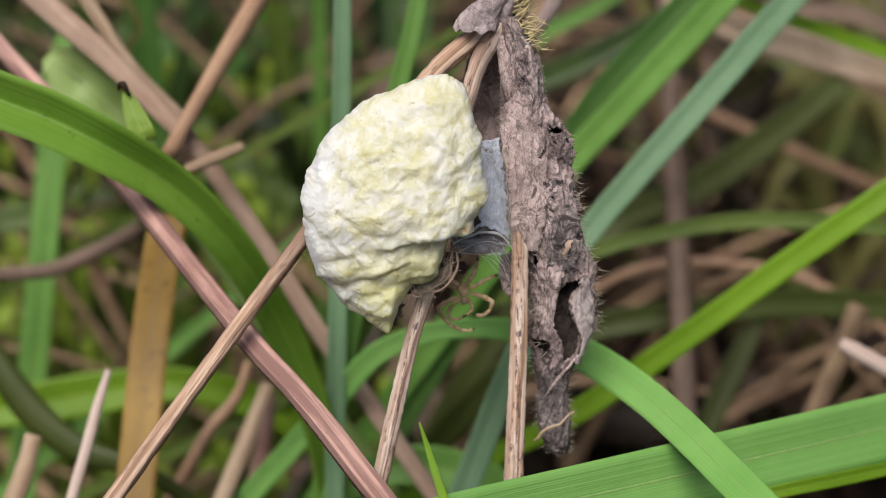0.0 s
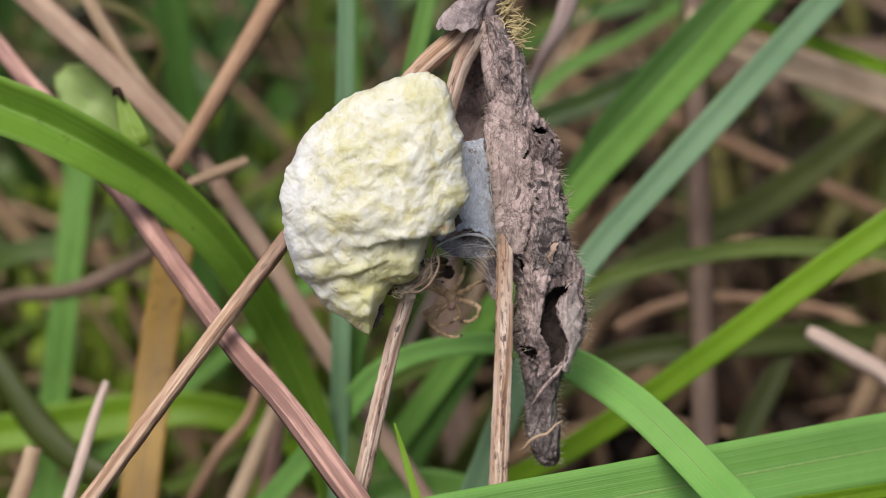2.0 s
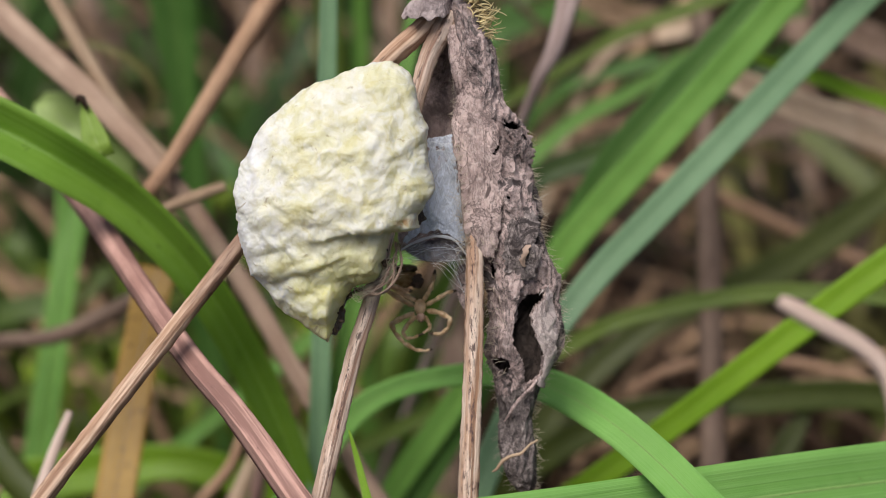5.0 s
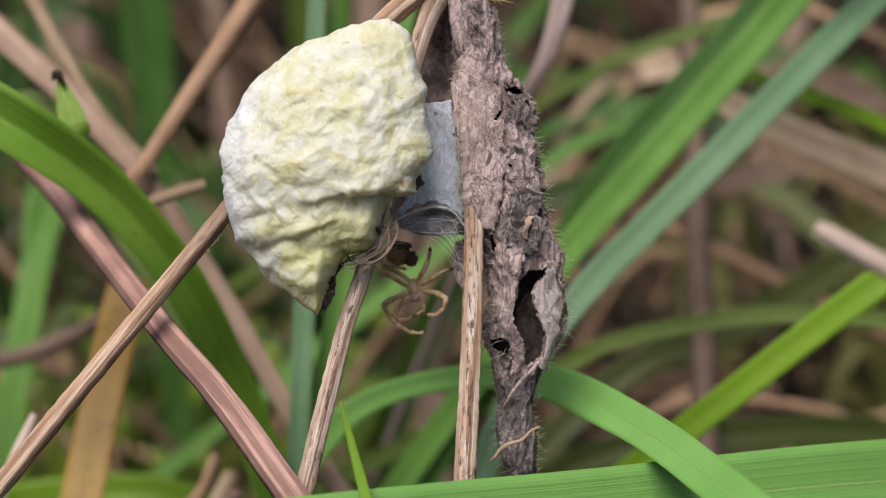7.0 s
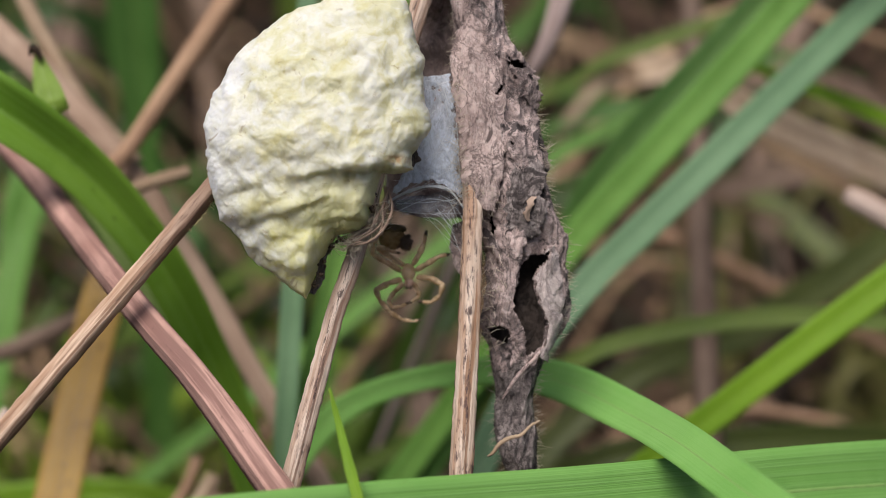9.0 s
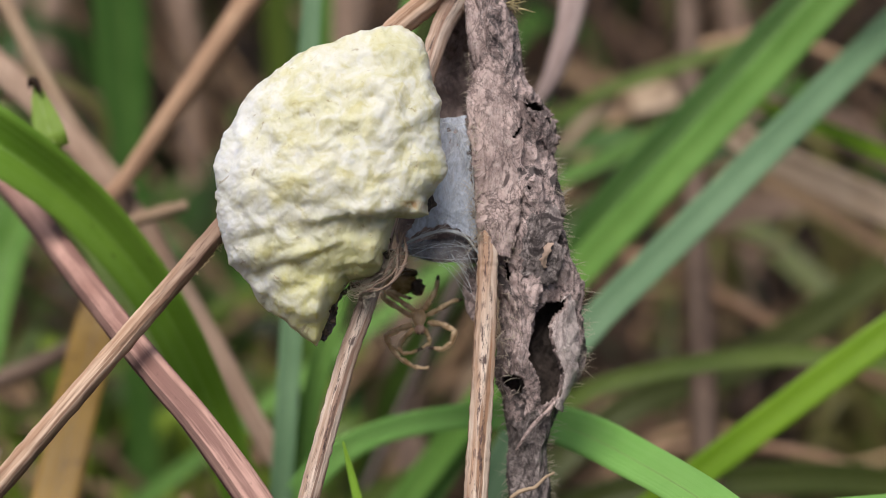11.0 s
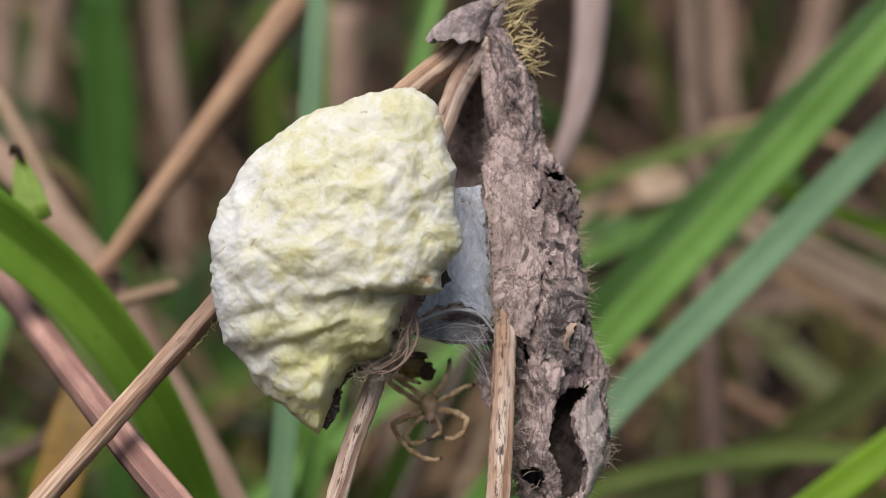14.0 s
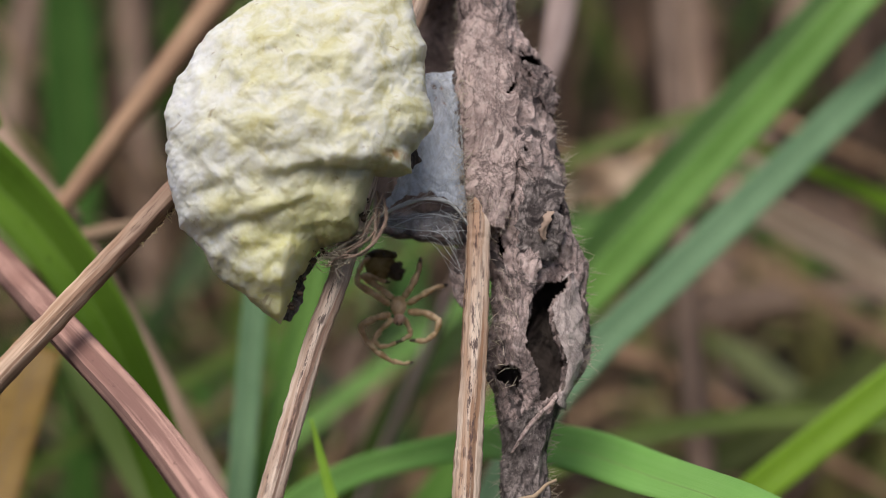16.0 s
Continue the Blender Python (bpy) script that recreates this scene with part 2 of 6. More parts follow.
TAN_BLADE = stalk_mat("tan_dead_blade", (0.44, 0.32, 0.22), (0.62, 0.48, 0.36), (0.22, 0.14, 0.09))
EDGE_MAUVE = stalk_mat("dark_mauve_edge", (0.16, 0.085, 0.075), (0.30, 0.18, 0.15), (0.08, 0.045, 0.042))
LEAF_TAN = stalk_mat("dried_leaf_vein", (0.3, 0.2, 0.155), (0.48, 0.35, 0.28), (0.15, 0.1, 0.08))
DUSTY = stalk_mat("dusty_brown_stalk", (0.322, 0.2127, 0.1552), (0.46, 0.3335, 0.253), (0.1725, 0.1035, 0.07475))
# brown litter with the shade under the grass put into its colour
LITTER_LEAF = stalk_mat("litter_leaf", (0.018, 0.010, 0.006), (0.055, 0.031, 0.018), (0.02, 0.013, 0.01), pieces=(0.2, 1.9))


def sac_material():
    m, n, l, b = shader("egg_sac_silk", 0.62, 0.3)
    vec = coords(n, l, 1)
    big = noise_tex(n, l, vec, 6, 0.68, 0.6, 210)
    fine = noise_tex(n, l, vec, 6, 0.65, 0.6, 700)
    grime = noise_tex(n, l, vec, 5, 0.7, 1.0, 520)
    sep = n.new("ShaderNodeSeparateXYZ")
    tc = n.new("ShaderNodeTexCoord")
    l.new(tc.outputs["Object"], sep.inputs[0])
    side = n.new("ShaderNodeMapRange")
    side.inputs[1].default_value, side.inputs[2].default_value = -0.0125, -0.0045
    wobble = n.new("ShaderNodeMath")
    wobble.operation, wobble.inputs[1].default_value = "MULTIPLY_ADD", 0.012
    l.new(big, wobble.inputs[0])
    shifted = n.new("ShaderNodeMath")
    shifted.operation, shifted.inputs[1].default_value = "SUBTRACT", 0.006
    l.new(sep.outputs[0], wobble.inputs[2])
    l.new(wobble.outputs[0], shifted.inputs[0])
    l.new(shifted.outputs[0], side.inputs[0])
    mid = noise_tex(n, l, vec, 4, 0.6, 0.8, 430)
    col = mix(n, l, ramp(n, l, big, (0.42, (0, 0, 0)), (0.60, (1, 1, 1))), (0.66, 0.645, 0.56), (0.61, 0.59, 0.41))
    col = mix(n, l, ramp(n, l, mid, (0.52, (0, 0, 0)), (0.64, (0.75, 0.75, 0.75))), col, (0.54, 0.50, 0.27))
    col = mix(n, l, ramp(n, l, mid, (0.36, (0.7, 0.7, 0.7)), (0.47, (0, 0, 0))), col, (0.70, 0.695, 0.655))
    low = n.new("ShaderNodeMapRange")
    low.inputs[1].default_value, low.inputs[2].default_value, low.inputs[3].default_value, low.inputs[4].default_value = -0.0030, 0.0030, 0.75, 0.0
    uneven, uneven_y = n.new("ShaderNodeMath"), n.new("ShaderNodeMath")
    for node, axis, amount in ((uneven, 0, 0.022), (uneven_y, 1, 0.014)):
        node.operation, node.inputs[1].default_value = "MULTIPLY_ADD", amount
        l.new(mid, node.inputs[0])
        l.new(sep.outputs[axis], node.inputs[2])
    l.new(uneven_y.outputs[0], low.inputs[0])
    right, both = n.new("ShaderNodeMapRange"), n.new("ShaderNodeMath")
    right.inputs[1].default_value, right.inputs[2].default_value = 0.000, 0.011
    both.operation = "MULTIPLY"
    l.new(uneven.outputs[0], right.inputs[0])
    l.new(low.outputs[0], both.inputs[0])
    l.new(right.outputs[0], both.inputs[1])
    col = mix(n, l, both.outputs[0], col, (0.60, 0.575, 0.22))
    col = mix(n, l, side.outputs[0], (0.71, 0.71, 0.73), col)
    col = mix(n, l, ramp(n, l, grime, (0.625, (0, 0, 0)), (0.69, (0.65, 0.65, 0.65))), col, (0.32, 0.25, 0.15))
    tc2, mp, ln = n.new("ShaderNodeTexCoord"), n.new("ShaderNodeMapping"), n.new("ShaderNodeVectorMath")
    mp.vector_type = "POINT"
    mp.inputs["Scale"].default_value = (600, 1500, 0)
    mp.inputs["Location"].default_value = (-600 * 0.0092, 1500 * 0.0028, 0)
    ln.operation = "LENGTH"
    l.new(tc2.outputs["Object"], mp.inputs[0])
    l.new(mp.outputs[0], ln.inputs[0])
    stain = mix(n, l, ramp(n, l, ln.outputs["Value"], (0.3, (0.9,) * 3), (1.0, (0,) * 3)), (0, 0, 0), ramp(n, l, fine, (0.40, (0,) * 3), (0.52, (1,) * 3)))
    col = mix(n, l, stain, col, (0.40, 0.24, 0.12))
    l.new(col, b.inputs["Base Color"])
    b.inputs["Subsurface Weight"].default_value = 0.7
    b.inputs["Subsurface Radius"].default_value = (0.0026, 0.0024, 0.0018)
    b.inputs["Subsurface Scale"].default_value = 1.0
    bump(n, l, b, fine, 0.36, 0.0004)
    return m


def dry_leaf_material(name, dark, light, tint, pale=None, blots=0.515):
    """A withered leaf: calm faded patches, dark cracks along its creases, blots and a mealy grain."""
    m, n, l, b = shader(name, 0.75, 0.2)
    vec = coords(n, l, 1)
    long = coords(n, l, 1, stretch=(1.0, 0.55, 1.0))
    big = noise_tex(n, l, vec, 5, 0.6, 0.5, 150)
    fine = noise_tex(n, l, vec, 5, 0.7, 0.5, 1500)
    blot = noise_tex(n, l, vec, 6, 0.72, 1.0, 230)
    crack = noise_tex(n, l, long, 8, 0.72, 0.8, 230)
    thin = noise_tex(n, l, long, 4, 0.6, 1.0, 850)
    col = mix(n, l, ramp(n, l, big, (0.38, (0, 0, 0)), (0.58, (1, 1, 1))), dark, light)
    if pale:
        col = mix(n, l, ramp(n, l, fine, (0.50, (0, 0, 0)), (0.68, (0.6, 0.6, 0.6))), col, pale)
    col = mix(n, l, ramp(n, l, fine, (0.38, (0.4, 0.4, 0.4)), (0.49, (0, 0, 0))), col, dark)
    meal = noise_tex(n, l, vec, 4, 0.65, 0.3, 620)
    col = mix(n, l, ramp(n, l, meal, (0.38, (0.4, 0.4, 0.4)), (0.48, (0, 0, 0))), col, mix(n, l, 0.5, dark, tint))
    col = mix(n, l, ramp(n, l, blot, (blots + 0.03, (0, 0, 0)), (blots + 0.08, (0.9, 0.9, 0.9))), col, tint)
    col = mix(n, l, ramp(n, l, crack, (0.470, (0, 0, 0)), (0.495, (0.85, 0.85, 0.85)), (0.52, (0, 0, 0))), col, tint)
    net = noise_tex(n, l, long, 7, 0.66, 0.7, 330)
    col = mix(n, l, ramp(n, l, net, (0.480, (0, 0, 0)), (0.5, (0.6, 0.6, 0.6)), (0.520, (0, 0, 0))), col, mix(n, l, 0.6, dark, tint))
    col = mix(n, l, ramp(n, l, thin, (0.480, (0, 0, 0)), (0.5, (0.45, 0.45, 0.45)), (0.520, (0, 0, 0))), col, tint)
    l.new(col, b.inputs["Base Color"])
    furrow = ramp(n, l, net, (0.44, (1, 1, 1)), (0.5, (0, 0, 0)), (0.56, (1, 1, 1)))
    bump(n, l, b, mix(n, l, 0.5, furrow, mix(n, l, 0.5, fine, thin)), 0.6, 0.0005)
    return m


SAC = sac_material()
LEAF_DRY = dry_leaf_material("dried_leaf", (0.2117, 0.1538, 0.1472), (0.5746, 0.4426, 0.4238), (0.04838, 0.04193, 0.04393), (0.58, 0.495, 0.48))
LEAF_DARK = dry_leaf_material("dried_leaf_dark", (0.092, 0.0736, 0.07245), (0.2875, 0.2415, 0.2357), (0.04025, 0.0322, 0.03335), (0.46, 0.40, 0.38))
LEAF_RIM = dry_leaf_material("dried_leaf_rim", (0.44, 0.36, 0.345), (0.62, 0.52, 0.50), (0.24, 0.19, 0.19), (0.74, 0.64, 0.62), blots=0.58)
LEAF_PALE = dry_leaf_material("dried_leaf_pale", (0.365, 0.271, 0.257), (0.6159, 0.4726, 0.4478), (0.09696, 0.07056, 0.06854), (0.66, 0.555, 0.525), blots=0.57)
LEAF_CAP = dry_leaf_material("dried_cap", (0.297, 0.2438, 0.2472), (0.473, 0.3869, 0.3862), (0.165, 0.1272, 0.1288), (0.56, 0.48, 0.47), blots=0.60)
LEAF_HOLLOW = dry_leaf_material("dried_leaf_hollow", (0.2239, 0.1621, 0.1526), (0.5265, 0.399, 0.3818), (0.1185, 0.08752, 0.08687), (0.30, 0.25, 0.235))
# near black: shade within the rolled leaf, and blackish scars and bark
SHADE_AND_SCAR = dry_leaf_material("leaf_shade_and_scar", (0.05, 0.037, 0.033), (0.11, 0.085, 0.075), (0.03, 0.024, 0.022))
# damp brown soil, darkened further for the shade that plants cast on it
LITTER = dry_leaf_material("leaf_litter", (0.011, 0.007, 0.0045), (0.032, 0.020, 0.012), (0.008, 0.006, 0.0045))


def plain(name, col, rough=0.6, through_light=0.0):
    m, n, l, b = shader(name, rough, 0.3)
    t = noise_tex(n, l, coords(n, l, 900), 4)
    c = mix(n, l, t, tuple(0.7 * v for v in col), tuple(min(1, 1.2 * v) for v in col))
    l.new(c, b.inputs["Base Color"])
    if through_light:
        tr, a = n.new("ShaderNodeBsdfTranslucent"), n.new("ShaderNodeMixShader")
        a.inputs[0].default_value = through_light
        l.new(c, tr.inputs[0])
        l.new(b.outputs[0], a.inputs[1])
        l.new(tr.outputs[0], a.inputs[2])
        l.new(a.outputs[0], n["Material Output"].inputs[0])
    return m


HAIR = plain("plant_hair", (0.74, 0.62, 0.36), 0.5, 0.3)
HAIR_GREY = plain("leaf_hair", (0.60, 0.52, 0.42), 0.5, 0.3)
RIB_DRY = plain("dry_midrib", (0.33, 0.24, 0.15), 0.5, 0.2)
RIBS = {m.name: plain(m.name + "_midrib", c, 0.5, 0.2) for m, c in (
    (GREEN, (0.24, 0.40, 0.09)), (VIVID, (0.24, 0.40, 0.09)), (LIT_GREEN, (0.26, 0.43, 0.13)), (FRESH, (0.27, 0.42, 0.05)), (BLUISH, (0.29, 0.42, 0.25)),
    (DEEP, (0.11, 0.19, 0.045)), (MID, (0.17, 0.28, 0.07)), (LEVEL, (0.17, 0.24, 0.06)), (OLIVE, (0.12, 0.14, 0.04)), (DULL_OLIVE, (0.11, 0.13, 0.045)), (HERB_PALE, (0.36, 0.45, 0.2)), (TIP, (0.42, 0.55, 0.2)))}
SILK = plain("silk_strand", (0.75, 0.77, 0.80), 0.4, 0.3)


def husk_material(name, dark, light, clear, rough=0.3):
    """Thin glassy skin of a shed spider: brown mottling, partly see-through."""
    m, n, l, b = shader(name, rough, 0.5)
    mottle = noise_tex(n, l, coords(n, l, 1), 4, 0.65, 0.4, 900)
    col = mix(n, l, ramp(n, l, mottle, (0.38, (0, 0, 0)), (0.60, (1, 1, 1))), dark, light)
    l.new(col, b.inputs["Base Color"])
    tr, see, out = n.new("ShaderNodeBsdfTranslucent"), n.new("ShaderNodeBsdfTransparent"), n.new("ShaderNodeMixShader")
    skin = n.new("ShaderNodeMixShader")
    skin.inputs[0].default_value, out.inputs[0].default_value = 0.35, clear
    see.inputs[0].default_value = (*light, 1)
    l.new(col, tr.inputs[0])
    l.new(b.outputs[0], skin.inputs[1])
    l.new(tr.outputs[0], skin.inputs[2])
    l.new(skin.outputs[0], out.inputs[1])
    l.new(see.outputs[0], out.inputs[2])
    l.new(out.outputs[0], n["Material Output"].inputs[0])
    return m


SKIN = husk_material("spider_skin", (0.525, 0.35, 0.192), (0.95, 0.7375, 0.504), 0.06)
SKIN_PINK = husk_material("spider_mouth", (0.50, 0.30, 0.22), (0.72, 0.50, 0.40), 0.05)
SHELL = husk_material("spider_shell", (0.30, 0.20, 0.10), (0.50, 0.38, 0.22), 0.35, 0.12)
SKIN_DARK = husk_material("spider_brow", (0.06, 0.04, 0.018), (0.16, 0.11, 0.05), 0.10, 0.12)
CRUMB = plain("dark_crumbs", (0.075, 0.05, 0.035), 0.6)


def silk_sheet_material(name, thin=1.0):
    m, n, l, b = shader(name, 0.45, 0.3)
    vec = coords(n, l, 1, stretch=(1.0, 0.45, 1.0))
    fib = noise_tex(n, l, vec, 6, 0.75, 2.5, 900)
    cloud = noise_tex(n, l, vec, 3, 0.5, 0.5, 260)
    b.inputs["Base Color"].default_value = (0.74, 0.79, 0.90, 1)
    tr, a = n.new("ShaderNodeBsdfTransparent"), n.new("ShaderNodeMixShader")
    amount = mix(n, l, 0.5, ramp(n, l, fib, (0.40, (0.25 * thin ** 2,) * 3), (0.60, (thin,) * 3)), ramp(n, l, cloud, (0.36, (0.45 * thin ** 2,) * 3), (0.60, (0.95 * thin,) * 3)))
    l.new(amount, a.inputs[0])
    l.new(tr.outputs[0], a.inputs[1])
    glow, both = n.new("ShaderNodeBsdfTranslucent"), n.new("ShaderNodeMixShader")
    glow.inputs[0].default_value = (0.74, 0.79, 0.90, 1)
    both.inputs[0].default_value = 0.35
    l.new(b.outputs[0], both.inputs[1])
    l.new(glow.outputs[0], both.inputs[2])
    l.new(both.outputs[0], a.inputs[2])
    l.new(a.outputs[0], n["Material Output"].inputs[0])
    return m


SILK_SHEET = silk_sheet_material("silk_sheet")
SILK_VEIL = silk_sheet_material("silk_veil", 0.25)


# ---- mesh helpers ----
def mesh(name, verts, faces, mat, uvs=None, smooth=True):
    me = bpy.data.meshes.new(name)
    me.from_pydata([tuple(v) for v in verts], [], faces)
    me.materials.append(mat)
    if uvs is not None:
        layer = me.uv_layers.new(name="UVMap")
        loops = np.empty(len(me.loops), dtype=np.int32)
        me.loops.foreach_get("vertex_index", loops)
        layer.data.foreach_set("uv", np.asarray(uvs, dtype=np.float32)[loops].ravel())
    me.polygons.foreach_set("use_smooth", np.full(len(me.polygons), smooth))
    me.update()
    return me


def part(name, me, parent, label=""):
    ob = new(name, me)
    ob.parent = parent
    return tagged(ob, label)


def spline(ctrl, count):
    """A smooth (Catmull-Rom) line of count points through control rows of any width."""
    c = np.asarray(ctrl, float)
    c = np.vstack([2 * c[0] - c[1], c, 2 * c[-1] - c[-2]])
    seg = len(c) - 3
    out = []
    for s in np.linspace(0, seg, count):
        i = min(int(s), seg - 1)
        t = s - i
        a, b, d, e = c[i:i + 4]
        out.append(0.5 * (2 * b + (d - a) * t + (2 * a - 5 * b + 4 * d - e) * t * t + (3 * b - a - 3 * d + e) * t ** 3))
    return np.array(out)


def frames(p, face):
    """Tangent, side and facing vectors along a line."""
    t = np.gradient(p, axis=0)
    t /= np.linalg.norm(t, axis=1)[:, None] + 1e-12
    f = np.broadcast_to(np.asarray(face, float), p.shape)
    s = np.cross(t, f)
    s /= np.linalg.norm(s, axis=1)[:, None] + 1e-12
    return t, s, np.cross(s, t)


def loft(p, side, up, section, closed=True, v_scale=1.0):
    """Rings of the (rows, points, 2) section along p. Returns verts, faces, uvs."""
    rows, k = section.shape[:2]
    v = p[:, None] + section[..., :1] * side[:, None] + section[..., 1:] * up[:, None]
    faces = []
    for i in range(rows - 1):
        for j in range(k if closed else k - 1):
            a, b = i * k + j, i * k + (j + 1) % k
            faces.append((a, b, b + k, a + k))
    if closed:
        faces.append(tuple(range(k))[::-1])
        faces.append(tuple(range((rows - 1) * k, rows * k)))
    along = np.r_[0, np.cumsum(np.linalg.norm(np.diff(p, axis=0), axis=1))]
    uv = np.stack([np.broadcast_to(np.linspace(0, 1, k), (rows, k)), np.broadcast_to(along[:, None] * v_scale, (rows, k))], -1)
    return v.reshape(-1, 3), faces, uv.reshape(-1, 2)


def tube_rings(ctrl, count, segs, rough=0.06, seed=0.0, face=(0.1, -0.9, 0.4), flat=1.0):
    """A stalk along control rows (x, y, z, width)."""
    c = spline(ctrl, count)
    p, w = c[:, :3], np.maximum(c[:, 3], 1e-7) / 2
    t, s, f = frames(p, face)
    ang = np.linspace(0, 2 * math.pi, segs, endpoint=False)
    sec = np.zeros((count, segs, 2))
    for i in range(count):
        for j, a in enumerate(ang):
            r = w[i] * (1 + rough * 1.6 * noise.noise((2.2 * math.cos(a) + seed, 2.2 * math.sin(a), i * 0.35)) + rough * math.cos(5 * a + seed))
            sec[i, j] = r * math.cos(a), r * math.sin(a) * flat
    return loft(p, s, f, sec)


def blade_rings(ctrl, count, fold=0.25, thick=0.00022, face=(0.1, -0.85, 0.5), twist=0.0, ripple=0.0, seed=0.0):
    """A grass blade with a folded midrib along control rows (x, y, z, width)."""
    c = spline(ctrl, count)
    p, w = c[:, :3], np.maximum(c[:, 3], 2e-4) / 2
    t, s, f = frames(p, face)
    us = (-1, -0.72, -0.4, -0.1, 0.0, 0.1, 0.4, 0.72, 1)
    k = len(us)
    sec = np.zeros((count, 2 * k, 2))
    for i in range(count):
        tw = twist * i / count
        for j, u in enumerate(us):
            rib = ripple * noise.noise((u * 1.7 + seed, i * 0.5, seed))
            x, y = u * w[i], (abs(u) ** 1.2 - 0.5) * fold * w[i] + rib * w[i]
            x, y = x * math.cos(tw) - y * math.sin(tw), x * math.sin(tw) + y * math.cos(tw)
            h = thick * (1 - 0.7 * abs(u)) * (2.2 if u == 0 else 1)
            sec[i, j] = x, y
            sec[i, 2 * k - 1 - j] = x, y - h
    v, fc, uv = loft(p, s, f, sec)
    uv[:, 0] = np.tile(np.r_[np.linspace(0, 1, k), np.linspace(1, 0, k)], count)
    return v, fc, uv


def merge(items):
    """Several (verts, faces, uvs) as one."""
    vs, fs, us, at = [], [], [], 0
    for v, f, u in items:
        vs.append(v)
        us.append(u)
        fs += [tuple(i + at for i in q) for q in f]
        at += len(v)
    return np.concatenate(vs), fs, np.concatenate(us)


def to_ground(ctrl, sink=0.02):
    """Lengthens a line past its last row until it stands in the ground: straight on where it is steep, in a bend where it is not."""
    c = [list(r) for r in ctrl]
    a, b, w = np.array(c[-2][:3]), np.array(c[-1][:3]), c[-1][3]
    d = (b - a) / (np.linalg.norm(b - a) + 1e-9)
    z = b[2]
    if z < 0.02:
        return c
    if d[2] < -0.45:
        full = (z + sink) / -d[2]
        return c + [[*(b + d * full * q), w] for q in (0.12, 0.34, 0.67, 1.0)]
    step = np.linalg.norm(b - a)
    for _ in range(4):
        d = d + np.array((0, 0, -0.45))
        d /= np.linalg.norm(d)
        b = b + d * step
        if b[2] < 0:
            break
        c.append([*b, w])
    d[2] = min(d[2], -0.7)
    d /= np.linalg.norm(d)
    if b[2] > 0:
        c += [[*(b + d * (b[2] + sink) / -d[2] * q), w] for q in (0.5, 1.0)]
    else:
        c.append([*b, w])
    return c


def stand(name, rings, mat, label, category, group="", kind="", base=None):
    """One mesh as a thing, with its origin at its base."""
    v, f, u = rings
    v = np.asarray(v)
    o = np.array(base if base is not None else v[np.argmin(v[:, 2])])
    ob = new(name, mesh(name, v - o, f, mat, u))
    ob.location = o
    return tagged(ob, label, category, group, kind)


def grass(ctrl, mat, label, fold=0.25, count=40, name="grass_blade", rooted=True, group="grass blades", **kw):
    rows = to_ground(ctrl) if rooted else ctrl
    blade = stand(name, blade_rings(rows, count, fold, seed=len(bpy.data.objects) * 1.3, **kw), mat, label, "grass blade", group)
    c = spline(rows, count)
    f = frames(c[:, :3], kw.get("face", (0.1, -0.85, 0.5)))[2]
    half = np.maximum(c[:, 3], 2e-4) / 2
    rib = np.c_[c[:, :3] - f * (0.5 * fold * half)[:, None] - np.array(blade.location), half * 0.08]
    v, fc, u = tube_rings(rib, count, 8, rough=0.05, face=kw.get("face", (0.1, -0.85, 0.5)), flat=0.2)
    part("midrib", mesh("midrib", v, fc, RIBS.get(mat.name, RIB_DRY), u), blade, "raised pale midrib")
    return blade


def stalk(ctrl, mat, label, count=36, name="dry_stalk", rooted=True, segs=10, group="dry stalks", edge=None, side=1, **kw):
    rows = to_ground(ctrl) if rooted else ctrl
    thing = stand(name, tube_rings(rows, count, segs, seed=len(bpy.data.objects) * 1.7, **kw), mat, label, "stalk", group)
    if edge:
        c = spline(rows, count)
        t, s, f = frames(c[:, :3], (0.1, -0.9, 0.4))
        half = c[:, 3:] / 2
        strip = np.c_[c[:, :3] + s * half * 0.62 * side + f * half * 0.25 - np.array(thing.location), half * 0.62]
        v, fc, u = tube_rings(strip, count, 8, rough=0.15, flat=0.5)
        part("folded_edge", mesh("folded_edge", v, fc, edge, u), thing, "dark folded edge")
    return thing


# ---- ground ----
def build_ground():
    n = 150
    ax = np.sign(np.linspace(-1, 1, n)) * np.abs(np.linspace(-1, 1, n)) ** 4 * 400 + np.linspace(-1, 1, n) * 1.4
    v = []
    for y in ax:
        for x in ax:
            near = math.exp(-(x * x + y * y) / 6)
            z = 0.020 * noise.fractal((x * 9, y * 9, 0), 0.9, 2.1, 5) * near - 0.02
            v.append((x, y + 0.3, z))
    f = [(i * n + j, i * n + j + 1, (i + 1) * n + j + 1, (i + 1) * n + j) for i in range(n - 1) for j in range(n - 1)]
    tagged(new("ground", mesh("ground", v, f, LITTER, [(p[0], p[1]) for p in v])), "brown soil with shade in its colour, under leaf litter and dead grass", "ground", kind="structure")


build_ground()


# ---- the grass behind and all round ----
def spot(rng, ring):
    """A place on the ground: behind the plant, or in the added ring that closes the meadow round the camera."""
    if ring:
        a, r = (rng.uniform(0.9, 2 * math.pi - 0.9) if ring == "green" else rng.uniform(0, 2 * math.pi)), 0.75 + 2.4 * rng.random() ** 1.3
        return r * math.sin(a), -0.1 + r * math.cos(a)
    y = 0.27 + 1.5 * rng.random() ** 1.5
    return (rng.random() - 0.5) * (0.42 + 1.1 * y), y


def hollow(rng, x, y):
    """Thins the growth ahead of the plant, so near-black soil shows there as deep shade."""
    return 0.45 < y < 1.35 and rng.random() < (0.72 if x > 0.05 else 0.4)


